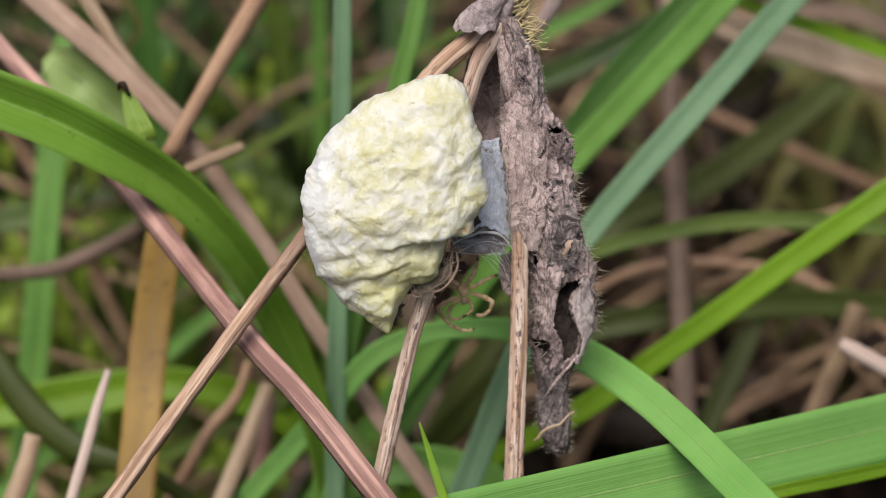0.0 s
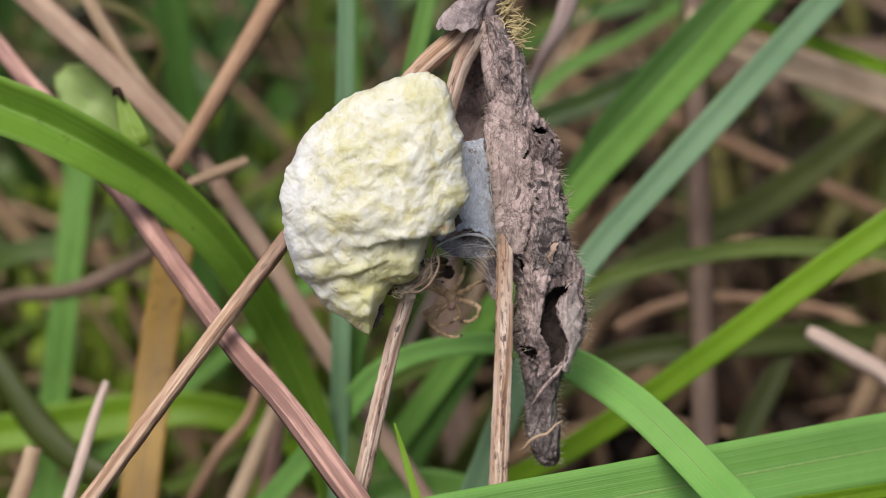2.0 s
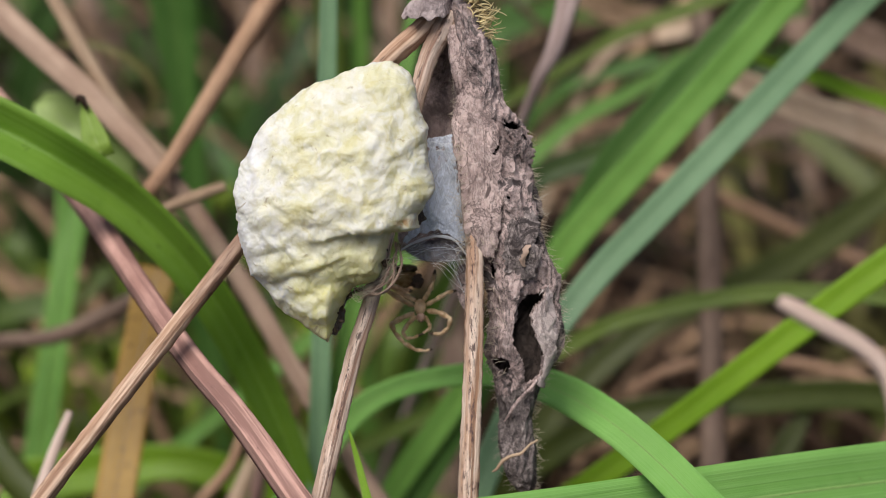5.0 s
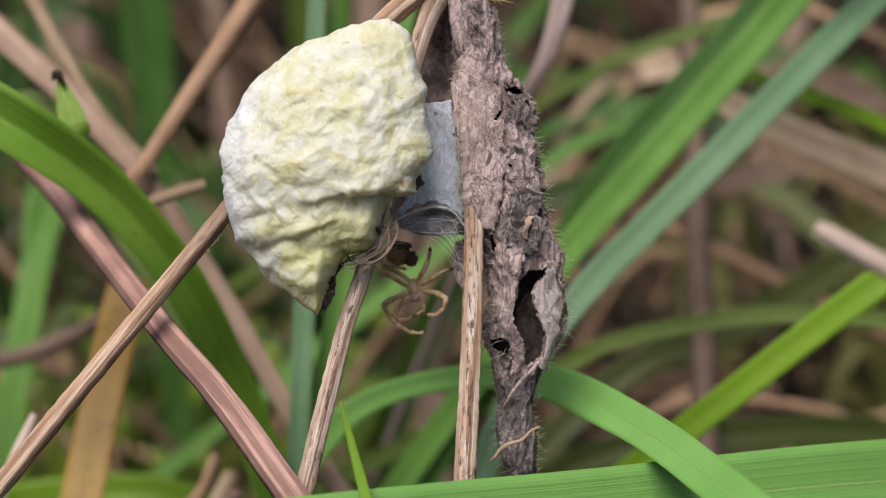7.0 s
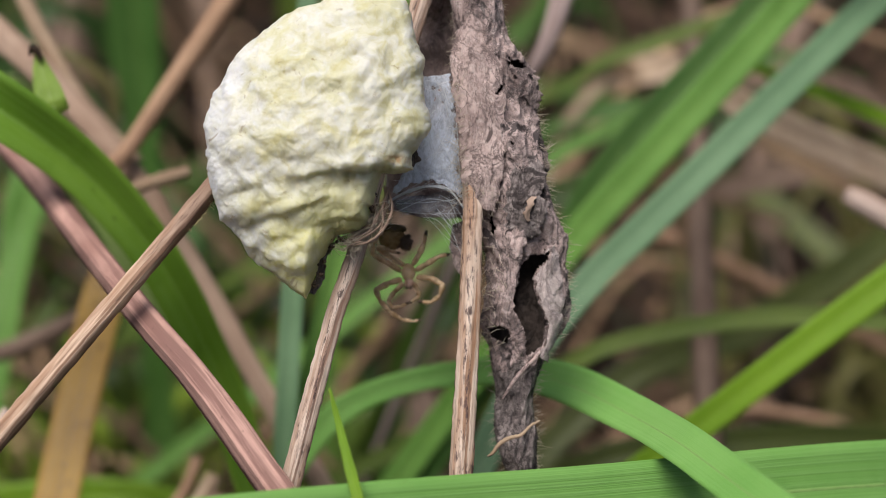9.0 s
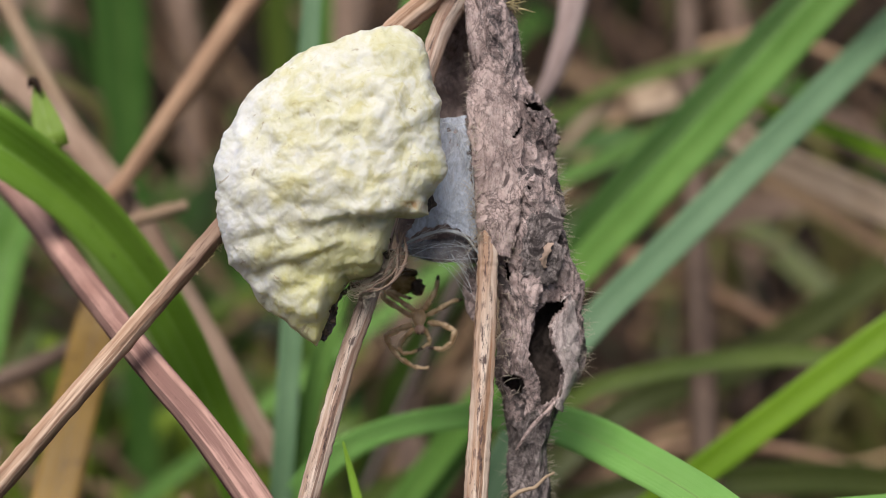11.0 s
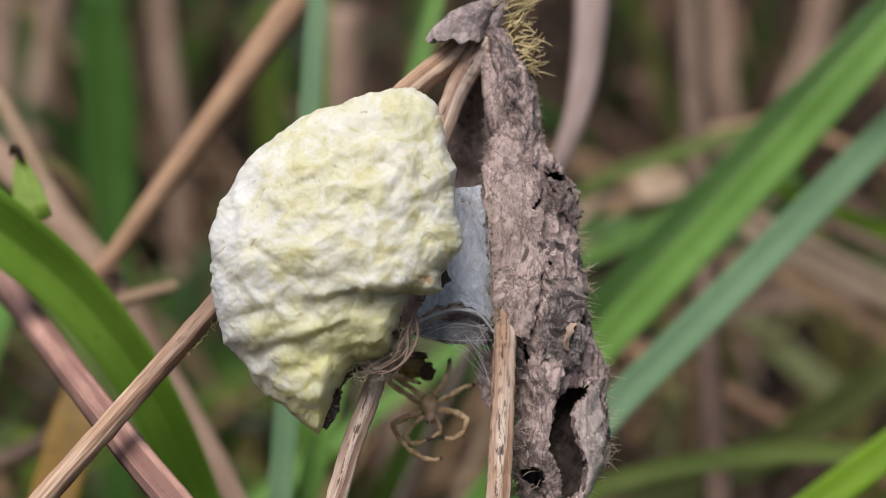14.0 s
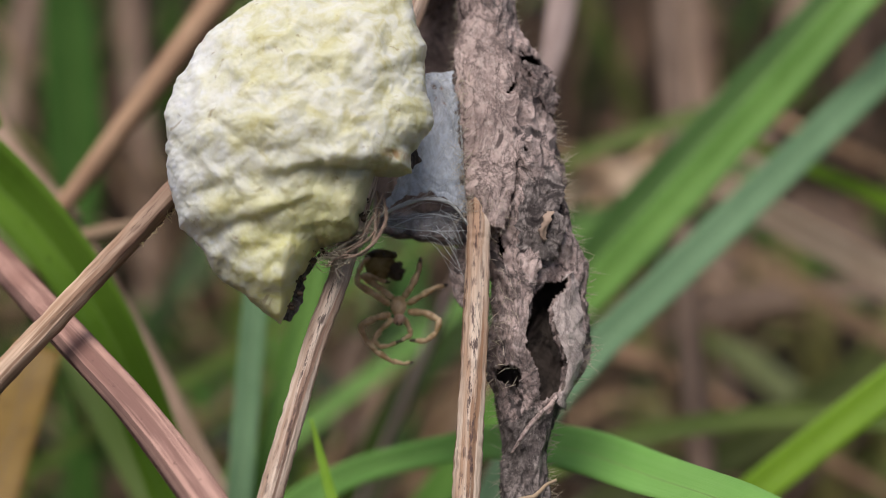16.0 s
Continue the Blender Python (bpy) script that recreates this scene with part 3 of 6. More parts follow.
def build_meadow():
    rng = random.Random(11)
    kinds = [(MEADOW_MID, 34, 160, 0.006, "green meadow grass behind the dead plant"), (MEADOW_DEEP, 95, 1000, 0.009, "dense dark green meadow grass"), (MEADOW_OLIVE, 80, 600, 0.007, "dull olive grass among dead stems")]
    for mat, count, far, width, label in kinds:
        items = []
        for i in range(count + far):
            x, y = spot(rng, i >= count and ("green" if rng.random() < 0.92 else "any"))
            if mat is not MEADOW_OLIVE and i < count and rng.random() < 0.8 and x > 0.0:
                x = -x
            if i < count and hollow(rng, x, y):
                continue
            tall = min(0.36, 0.10 + 0.22 * math.hypot(x, y + 0.15))
            h = tall * rng.uniform(0.5, 1.1)
            # raised far off to block low sky light; lower behind the camera, unseen
            far_off = max(0.0, math.hypot(x, y + 0.1) - 0.9)
            h *= 1 + (2.2 if y > 0.1 else 0.7) * min(1.0, far_off)
            ang, lean = rng.uniform(0, 6.28), rng.uniform(0.06, 0.26)
            dx, dy = math.cos(ang) * lean, (abs(math.sin(ang)) if i < count else math.sin(ang) * 0.5) * lean
            w = width * rng.uniform(0.5, 1.5) * (1 + 1.6 * min(1.0, far_off))
            items.append(blade_rings([(x, y, -0.03, w * 0.6), (x + 0.25 * dx, y + 0.2 * dy, h * 0.55, w), (x + 0.65 * dx, y + 0.6 * dy, h * 0.95, w * 0.9), (x + dx, y + dy, h * rng.uniform(0.5, 0.9), w * 0.15)], 9, 0.3, seed=rng.random() * 9))
        v, f, u = merge(items)
        tagged(new("meadow_grass", mesh("meadow_grass", v, f, mat, u)), label, "grass", kind="stuff")
    for mat, count, far, label in ((SHADED_BROWN, 300, 800, "tangled brown dead grass stems in the meadow"), (SHADED_STRAW, 90, 120, "dry straw lying among the grass, shade in its colour"), (SHADED_MAUVE, 190, 460, "mauve-brown dead stalks among the grass")):
        items = []
        for i in range(count + far):
            x, y = spot(rng, i >= count and "any")
            if i < count and rng.random() < 0.4 and x < 0:
                x = -x
            if i < count and hollow(rng, x, y):
                continue
            tall = min(0.36, 0.07 + 0.22 * math.hypot(x, y + 0.15))
            # distant stems are also raised to keep low sky light out
            h = tall * rng.random() ** 0.8 * (1 + (2.2 if y > 0.1 else 0.7) * max(0.0, min(1.0, math.hypot(x, y + 0.1) - 0.9)))
            ang, ln = rng.uniform(0, 6.28), rng.uniform(0.05, 0.24)
            dx, dy = math.cos(ang) * ln, (abs(math.sin(ang)) if i < count else math.sin(ang)) * ln * 0.6
            w = 0.002 + 0.008 * rng.random() ** 2
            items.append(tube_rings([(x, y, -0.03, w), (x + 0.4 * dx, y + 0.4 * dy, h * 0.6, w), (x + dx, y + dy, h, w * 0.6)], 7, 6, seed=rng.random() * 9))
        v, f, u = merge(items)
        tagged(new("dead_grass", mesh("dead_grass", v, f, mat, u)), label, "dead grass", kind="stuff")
    items = []
    for _ in range(460):
        y = 0.95 + 2.2 * rng.random()
        x, h = (rng.random() - 0.55) * (0.5 + 1.1 * y), rng.uniform(0.12, 0.6) * (0.5 + 0.5 * y)
        a, ln, w = rng.uniform(0, 6.28), rng.uniform(0.05, 0.35), rng.uniform(0.004, 0.013)
        items.append(tube_rings([(x, y, -0.03, w), (x + 0.4 * ln * math.cos(a), y + 0.1 * ln, h * 0.6, w), (x + ln * math.cos(a), y + 0.2 * ln * math.sin(a), h, w * 0.7)], 7, 6, seed=rng.random() * 9))
    v, f, u = merge(items)
    tagged(new("dead_grass", mesh("dead_grass", v, f, FAR_BROWN, u)), "tall brown dead stalks standing in the meadow", "dead grass", kind="stuff")
    items = []
    for _ in range(500):
        x, y = -0.03 - 0.32 * rng.random(), 0.24 + 0.36 * rng.random() ** 1.2
        h, a, ln = rng.uniform(0.02, 0.14), rng.uniform(0, 6.28), rng.uniform(0.018, 0.05)
        dx, dy, w = math.cos(a) * ln, math.sin(a) * ln * 0.6, rng.uniform(0.005, 0.012)
        items.append(blade_rings([(x, y, -0.02, 0.001), (x + 0.1 * dx, y + 0.1 * dy, h * 0.6, 0.0015), (x + 0.35 * dx, y + 0.35 * dy, h, w), (x + 0.7 * dx, y + 0.7 * dy, h * 1.05, w * 0.9), (x + dx, y + dy, h * 0.9, w * 0.1)], 11, 0.25, ripple=0.3, face=(0.1, -0.5, 0.8), seed=rng.random() * 9))
    v, f, u = merge(items)
    tagged(new("low_herbs", mesh("low_herbs", v, f, HERB, u)), "small green leaves of low herbs among dead stems", "herbs", kind="stuff")
    items = []
    for _ in range(1100):
        x, y = spot(rng, False)
        if hollow(rng, x, y):
            continue
        r = rng.uniform(0.01, 0.045)
        a, tilt = rng.uniform(0, 6.28), rng.uniform(-0.012, 0.012)
        d = np.array((math.cos(a), math.sin(a), 0)) * r
        z = rng.uniform(0.0, 0.05)
        ctrl = [(x - d[0], y - d[1], z - tilt, r * 0.2), (x, y, z + 0.005, r * 0.9), (x + d[0], y + d[1], z + tilt, r * 0.15)]
        items.append(blade_rings(ctrl, 6, 0.5, face=(rng.uniform(-0.6, 0.6), rng.uniform(-0.8, 0.2), 1), ripple=0.5, seed=rng.random() * 9))
    v, f, u = merge(items)
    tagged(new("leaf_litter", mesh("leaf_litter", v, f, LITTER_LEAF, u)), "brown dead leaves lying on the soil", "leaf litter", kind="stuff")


def build_thicket():
    """The close tangle behind the dead plant: thin straws at all angles, small bright leaves on stalks, and a faded tuft."""
    rng = random.Random(37)

    def straws(count, spread, mat, label, high):
        items = []
        for _ in range(count):
            x, y = rng.uniform(*spread), 0.17 + 0.33 * rng.random() ** 1.2
            h, a = high * rng.uniform(0.55, 1.15), rng.choice((-1, 1)) * rng.uniform(0.05, 0.20)
            w, b = rng.uniform(0.0012, 0.0042), rng.uniform(-0.05, 0.05)
            rows = [(x, y, -0.02, w), (x + 0.35 * a, y + 0.3 * b, h * 0.5, w), (x + 0.75 * a, y + 0.7 * b, h * 0.9, w * 0.9), (x + 1.1 * a, y + b, h * rng.uniform(0.85, 1.05), w * 0.5)]
            items.append(tube_rings(rows, 10, 6, seed=rng.random() * 9, flat=0.6))
        v, f, u = merge(items)
        tagged(new("dead_grass", mesh("dead_grass", v, f, mat, u)), label, "dead grass", kind="stuff")

    straws(60, (-0.20, 0.02), STRAW_MIX, "thin brown straws crossing behind the plant", 0.24)
    straws(70, (-0.16, 0.03), STRAW_MIX, "short bleached straws tangled low in the grass", 0.15)
    straws(26, (0.03, 0.22), STRAW_MIX, "thin tan straws leaning over shaded soil", 0.15)
    items = []
    for _ in range(310):
        x, y = -0.015 - 0.17 * rng.random(), 0.15 + 0.20 * rng.random()
        h, a, ln = rng.uniform(0.03, 0.135), rng.uniform(0, 6.28), rng.uniform(0.006, 0.018)
        dx, dy, w = math.cos(a) * ln, math.sin(a) * ln * 0.6, rng.uniform(0.003, 0.008)
        items.append(blade_rings([(x, y, -0.02, 0.0008), (x + 0.1 * dx, y + 0.1 * dy, h * 0.6, 0.0009), (x + 0.3 * dx, y + 0.3 * dy, h, w * 0.7), (x + 0.65 * dx, y + 0.65 * dy, h * 1.04, w), (x + dx, y + dy, h * 0.96, w * 0.1)], 11, 0.3, ripple=0.3, face=(0.1, -0.5, 0.8), seed=rng.random() * 9))
    v, f, u = merge(items)
    tagged(new("low_herbs", mesh("low_herbs", v, f, LEAFLET, u)), "small yellow-green herb leaves on thin stalks", "herbs", kind="stuff")
    items = []
    for _ in range(46):
        x, y = rng.uniform(0.10, 0.24), rng.uniform(0.28, 0.42)
        h, a, w = rng.uniform(0.10, 0.19), rng.uniform(0, 6.28), rng.uniform(0.004, 0.008)
        dx, dy = 0.07 * math.cos(a), 0.04 * math.sin(a)
        items.append(blade_rings([(x, y, -0.02, w * 0.6), (x + 0.3 * dx, y + 0.3 * dy, h * 0.6, w), (x + 0.7 * dx, y + 0.7 * dy, h, w), (x + dx, y + dy, h * 0.85, w * 0.2)], 10, 0.3, ripple=0.2, seed=rng.random() * 9))
    v, f, u = merge(items)
    tagged(new("meadow_grass", mesh("meadow_grass", v, f, FADED_TUFT, u)), "faded yellow-olive tuft of grass", "grass", kind="stuff")


build_meadow()
build_thicket()

# ---- single blades and stalks that can be told apart ----
rows = [(-0.0784, 0.0213, 0.2800, 0.0065), (-0.0650, 0.0216, 0.2726, 0.0081), (-0.0585, 0.0220, 0.2694, 0.0082), (-0.0504, 0.0224, 0.2643, 0.0078), (-0.0424, 0.0257, 0.2562, 0.0070), (-0.0360, 0.0282, 0.2468, 0.0065), (-0.0315, 0.0305, 0.2369, 0.0063), (-0.0280, 0.0345, 0.2241, 0.0062), (-0.0249, 0.0365, 0.2119, 0.0060), (-0.0221, 0.0374, 0.1979, 0.0058), (-0.0206, 0.0377, 0.1829, 0.0053)]
grass(rows, VIVID, "broad arching green grass blade with pale midrib", fold=0.85, count=60)
blade = grass([(-0.0487, 0.0293, 0.2714, 0.0005), (-0.0481, 0.0288, 0.2705, 0.0013), (-0.0473, 0.0275, 0.2689, 0.0025), (-0.0462, 0.0258, 0.2669, 0.0036), (-0.0452, 0.0248, 0.2650, 0.0037), (-0.0449, 0.0250, 0.2639, 0.0034)], TIP, "small torn green leaf tip with a brown edge", fold=0.2, count=24, rooted=False, ripple=0.25)
tip = np.array([(-0.0492, 0.0285, 0.2709, 0.0002), (-0.0487, 0.0285, 0.2719, 0.0009), (-0.0481, 0.0283, 0.2718, 0.0010), (-0.0474, 0.0279, 0.2703, 0.0004)])
tip[:, :3] -= np.array(blade.location)
v, f, u = tube_rings(tip, 14, 8, rough=0.15)
part("withered_edge", mesh("withered_edge", v, f, LITTER_LEAF, u), blade, "dark brown withered edge")
grass([(-0.0716, 0.0714, 0.2584, 0.0030), (-0.0680, 0.0698, 0.2558, 0.0105), (-0.0636, 0.0689, 0.2523, 0.0150), (-0.0589, 0.0680, 0.2470, 0.0125), (-0.0559, 0.0681, 0.2412, 0.0042)], HERB_PALE, "pale green broad leaf behind a blade", fold=0.3, count=20, ripple=0.3)
grass([(-0.0892, 0.1459, 0.1922, 0.0028), (-0.0963, 0.1429, 0.1871, 0.0062), (-0.1033, 0.1412, 0.1843, 0.0068), (-0.1146, 0.1403, 0.1828, 0.0056)], HERB, "green broad leaf low in the grass", fold=0.3, count=20, ripple=0.3)
grass([(-0.0863, 0.1367, 0.2352, 0.0026), (-0.0869, 0.1328, 0.2285, 0.0077), (-0.0882, 0.1281, 0.2208, 0.0090), (-0.0895, 0.1208, 0.2086, 0.0065)], GREEN, "green leaf standing low in the grass", fold=0.3, count=20, ripple=0.3)
stalk([(-0.0926, 0.0796, 0.2721, 0.0028), (-0.0766, 0.0609, 0.2643, 0.0030), (-0.0647, 0.0482, 0.2587, 0.0033), (-0.0487, 0.0291, 0.2520, 0.0035), (-0.0285, -0.0010, 0.2468, 0.0034), (-0.0192, -0.0100, 0.2414, 0.0035), (-0.0103, -0.0188, 0.2345, 0.0036), (-0.0018, -0.0264, 0.2277, 0.0036)], MAUVE, "mauve-brown folded dead grass blade lying aslant", flat=0.45, count=60, edge=EDGE_MAUVE)
rows = [(-0.0333, -0.0425, 0.2359, 0.0072), (-0.0187, -0.0367, 0.2359, 0.0079), (0.0012, -0.0266, 0.2331, 0.0090), (0.0251, -0.0148, 0.2295, 0.0098), (0.0518, -0.0026, 0.2266, 0.0104), (0.0690, 0.0071, 0.2232, 0.0109), (0.0953, 0.0217, 0.2184, 0.0103)]
grass(rows, LIT_GREEN, "wide flat green grass blade with reddish edge", fold=0.12, count=50, rooted=False)
grass([(0.0369, -0.0131, 0.2246, 0.0013), (0.0502, -0.0079, 0.2235, 0.0020), (0.0590, -0.0033, 0.2216, 0.0022), (0.0680, 0.0015, 0.2197, 0.0021), (0.0849, 0.0108, 0.2159, 0.0009)], FRESH, "narrow fresh green blade with orange tip", fold=0.2, rooted=False)
rows = [(0.0458, -0.0407, 0.2388, 0.0044), (0.0431, -0.0311, 0.2373, 0.0049), (0.0385, -0.0204, 0.2367, 0.0051), (0.0341, -0.0094, 0.2357, 0.0053), (0.0293, 0.0032, 0.2333, 0.0054), (0.0226, 0.0132, 0.2324, 0.0054), (0.0152, 0.0228, 0.2299, 0.0044), (0.0063, 0.0317, 0.2254, 0.0035), (-0.0043, 0.0368, 0.2203, 0.0036), (-0.0125, 0.0398, 0.2136, 0.0042), (-0.0200, 0.0406, 0.2032, 0.0043)]
grass(rows, LIT_GREEN, "arching green grass blade crossing a wider blade", fold=0.2, count=60)
grass([(0.1013, 0.0603, 0.2535, 0.0054), (0.0791, 0.0547, 0.2384, 0.0051), (0.0633, 0.0529, 0.2257, 0.0049), (0.0379, 0.0503, 0.2039, 0.0047), (0.0235, 0.0500, 0.1918, 0.0046), (0.0107, 0.0520, 0.1815, 0.0042)], FRESH, "bright yellow-green grass blade", fold=0.15)
grass([(0.0819, 0.1041, 0.2973, 0.0049), (0.0662, 0.0992, 0.2795, 0.0054), (0.0481, 0.0953, 0.2594, 0.0057), (0.0328, 0.0920, 0.2423, 0.0059), (0.0247, 0.0895, 0.2303, 0.0053), (0.0169, 0.0859, 0.2166, 0.0046)], MID, "long darker green grass blade leaning", fold=0.2)
grass([(0.0863, 0.0980, 0.2988, 0.0052), (0.0703, 0.0943, 0.2810, 0.0057), (0.0536, 0.0915, 0.2609, 0.0059), (0.0390, 0.0885, 0.2442, 0.0060), (0.0239, 0.0852, 0.2271, 0.0057), (0.0134, 0.0821, 0.2122, 0.0051)], GREEN, "long light green grass blade leaning", fold=0.2)
grass([(0.1126, 0.1326, 0.2962, 0.0058), (0.0887, 0.1102, 0.2784, 0.0056), (0.0657, 0.0894, 0.2612, 0.0054), (0.0492, 0.0748, 0.2486, 0.0053), (0.0358, 0.0629, 0.2385, 0.0050), (0.0269, 0.0543, 0.2320, 0.0047), (0.0178, 0.0451, 0.2224, 0.0044), (0.0107, 0.0368, 0.2086, 0.0050), (0.0056, 0.0300, 0.1974, 0.0050)], BLUISH, "long bluish-green grass blade leaning over", fold=0.2, count=50)
stalk([(0.0113, 0.1038, 0.3357, 0.0059), (-0.0181, 0.0796, 0.2916, 0.0051), (-0.0332, 0.0683, 0.2689, 0.0038), (-0.0448, 0.0591, 0.2516, 0.0028), (-0.0489, 0.0564, 0.2451, 0.0026), (-0.0620, 0.1170, 0.2140, 0.0030), (-0.1000, 0.2900, 0.1200, 0.0030), (-0.1530, 0.5390, -0.0200, 0.0030)], BROWN, "straight brown dry stalk", segs=10, edge=BROWN)
stalk([(-0.1005, 0.0841, 0.2913, 0.0050), (-0.0725, 0.0712, 0.2698, 0.0048), (-0.0594, 0.0653, 0.2600, 0.0042), (-0.0458, 0.0599, 0.2471, 0.0034), (-0.0393, 0.0587, 0.2374, 0.0033), (-0.0316, 0.0561, 0.2252, 0.0033), (-0.0235, 0.0508, 0.2125, 0.0034), (-0.0089, 0.0416, 0.1933, 0.0034)], DUSTY, "long brown dead stalk lying aslant", flat=0.5, count=50, edge=DUSTY)
stalk([(-0.0782, 0.0831, 0.2916, 0.0026), (-0.0654, 0.0728, 0.2724, 0.0026), (-0.0604, 0.0700, 0.2639, 0.0028), (-0.0553, 0.0677, 0.2562, 0.0028), (-0.0462, 0.0654, 0.2466, 0.0027)], STRAW, "thin tan dry stalk resting on a thicker one", rooted=False)
grass([(-0.0846, 0.1200, 0.2555, 0.0012), (-0.0767, 0.1200, 0.2550, 0.0016), (-0.0709, 0.1200, 0.2525, 0.0017), (-0.0668, 0.1205, 0.2479, 0.0017), (-0.0660, 0.1210, 0.2429, 0.0016), (-0.0685, 0.1220, 0.2380, 0.0012)], FADED_TUFT, "thin yellowed grass blade arching in a loop", fold=0.2)
grass([(-0.0842, 0.2000, 0.2809, 0.0090), (-0.0833, 0.2000, 0.2661, 0.0120), (-0.0826, 0.2000, 0.2509, 0.0130), (-0.0824, 0.2000, 0.2354, 0.0120), (-0.0824, 0.2000, 0.2224, 0.0087)], MID, "broad dark green grass blade standing further back", fold=0.3)
grass([(0.0749, 0.1500, 0.2612, 0.0017), (0.0612, 0.1500, 0.2590, 0.0029), (0.0442, 0.1500, 0.2530, 0.0033), (0.0328, 0.1500, 0.2484, 0.0031), (0.0219, 0.1500, 0.2417, 0.0024)], LEVEL, "thin olive grass blade arching sideways", fold=0.2)
grass([(0.0822, 0.2000, 0.2418, 0.0020), (0.0663, 0.2000, 0.2368, 0.0037), (0.0503, 0.2000, 0.2310, 0.0048), (0.0367, 0.2000, 0.2268, 0.0048), (0.0237, 0.2000, 0.2227, 0.0034)], MID, "green grass blade leaning sideways further back", fold=0.2)
grass([(0.0586, 0.2000, 0.2394, 0.0031), (0.0512, 0.2000, 0.2381, 0.0067), (0.0444, 0.2000, 0.2370, 0.0073), (0.0376, 0.2000, 0.2351, 0.0028)], TAN_BLADE, "bleached tan scrap of dead leaf", fold=0.3, ripple=0.3)
grass([(0.0276, 0.2000, 0.2436, 0.0025), (0.0311, 0.2000, 0.2424, 0.0069), (0.0353, 0.2000, 0.2407, 0.0070), (0.0402, 0.2000, 0.2384, 0.0028)], SHADED_STRAW, "faded straw-coloured curled leaf", fold=0.3, ripple=0.3)
stalk([(-0.0511, 0.4500, 0.2597, 0.0142), (-0.0527, 0.4500, 0.2321, 0.0157), (-0.0545, 0.4500, 0.1989, 0.0148)], TALL, "tall pale brown stalk far behind", flat=0.6)
grass([(-0.0600, 0.3000, 0.2719, 0.0078), (-0.0596, 0.3000, 0.2476, 0.0086), (-0.0588, 0.3000, 0.2190, 0.0083)], LEVEL, "olive grass blade standing upright far behind", fold=0.2)
grass([(-0.0315, 0.2000, 0.2808, 0.0030), (-0.0319, 0.2000, 0.2647, 0.0036), (-0.0327, 0.2000, 0.2426, 0.0039)], GREEN, "narrow upright green grass blade further back", fold=0.2)
stalk([(-0.0446, 0.0489, 0.2463, 0.0015), (-0.0395, 0.0510, 0.2477, 0.0021), (-0.0349, 0.0538, 0.2486, 0.0017)], STRAW, "short broken tan twig", rooted=False)
stalk([(0.0517, 0.1970, 0.2927, 0.0052), (0.0523, 0.1590, 0.2489, 0.0053), (0.0525, 0.1374, 0.2265, 0.0052), (0.0521, 0.1173, 0.2105, 0.0054), (0.0512, 0.0953, 0.1972, 0.0054), (0.0502, 0.0652, 0.1744, 0.0054)], FADED_BROWN, "upright faded mauve-brown dry stalk")
stalk([(0.0235, 0.0913, 0.3052, 0.0062), (0.0235, 0.0841, 0.2893, 0.0056), (0.0226, 0.0798, 0.2762, 0.0043), (0.0202, 0.0774, 0.2664, 0.0031), (0.0169, 0.0787, 0.2590, 0.0023), (0.0141, 0.0821, 0.2510, 0.0019)], PINKISH, "pale pinkish curved dry stalk", flat=0.6, edge=PINKISH)
grass([(-0.0515, 0.0651, 0.2285, 0.0068), (-0.0525, 0.0609, 0.2235, 0.0070), (-0.0547, 0.0514, 0.2096, 0.0070), (-0.0558, 0.0342, 0.1926, 0.0070)], YELLOW, "yellowed dead grass blade standing upright", fold=0.1)
grass([(-0.0161, 0.0827, 0.3199, 0.0023), (-0.0168, 0.0707, 0.2941, 0.0027), (-0.0172, 0.0612, 0.2706, 0.0030), (-0.0177, 0.0549, 0.2523, 0.0033), (-0.0183, 0.0492, 0.2352, 0.0034)], BLUISH, "upright pale green grass blade")
grass([(0.0065, 0.0932, 0.3181, 0.0020), (0.0006, 0.0796, 0.2916, 0.0026), (-0.0054, 0.0672, 0.2651, 0.0032), (-0.0084, 0.0629, 0.2540, 0.0034), (-0.0116, 0.0572, 0.2388, 0.0035)], GREEN, "upright green grass blade")
grass([(0.1133, 0.0858, 0.2086, 0.0024), (0.0913, 0.0862, 0.2132, 0.0033), (0.0657, 0.0862, 0.2151, 0.0034), (0.0483, 0.0852, 0.2134, 0.0034), (0.0320, 0.0831, 0.2099, 0.0032), (0.0206, 0.0828, 0.2036, 0.0033)], LEVEL, "green grass blade bent level low down")
grass([(0.1284, 0.1125, 0.1755, 0.0061), (0.1027, 0.1088, 0.1790, 0.0063), (0.0795, 0.1051, 0.1825, 0.0065), (0.0529, 0.0996, 0.1831, 0.0064), (0.0325, 0.0978, 0.1800, 0.0064)], OLIVE, "olive green grass blade bent level")
grass([(0.1213, 0.2005, 0.2054, 0.0063), (0.0939, 0.1806, 0.1917, 0.0085), (0.0692, 0.1635, 0.1827, 0.0089), (0.0428, 0.1488, 0.1775, 0.0072)], DULL_OLIVE, "faded olive grass blade leaning over")
grass([(0.0736, 0.1591, 0.2432, 0.0040), (0.0467, 0.1508, 0.2294, 0.0059), (0.0291, 0.1462, 0.2219, 0.0062), (0.0156, 0.1435, 0.2172, 0.0062)], DEEP, "dark green grass blade arching over")
grass([(0.0569, 0.1653, 0.2438, 0.0027), (0.0378, 0.1589, 0.2333, 0.0036), (0.0241, 0.1553, 0.2272, 0.0038), (0.0131, 0.1505, 0.2192, 0.0038)], GREEN, "thin green grass blade")
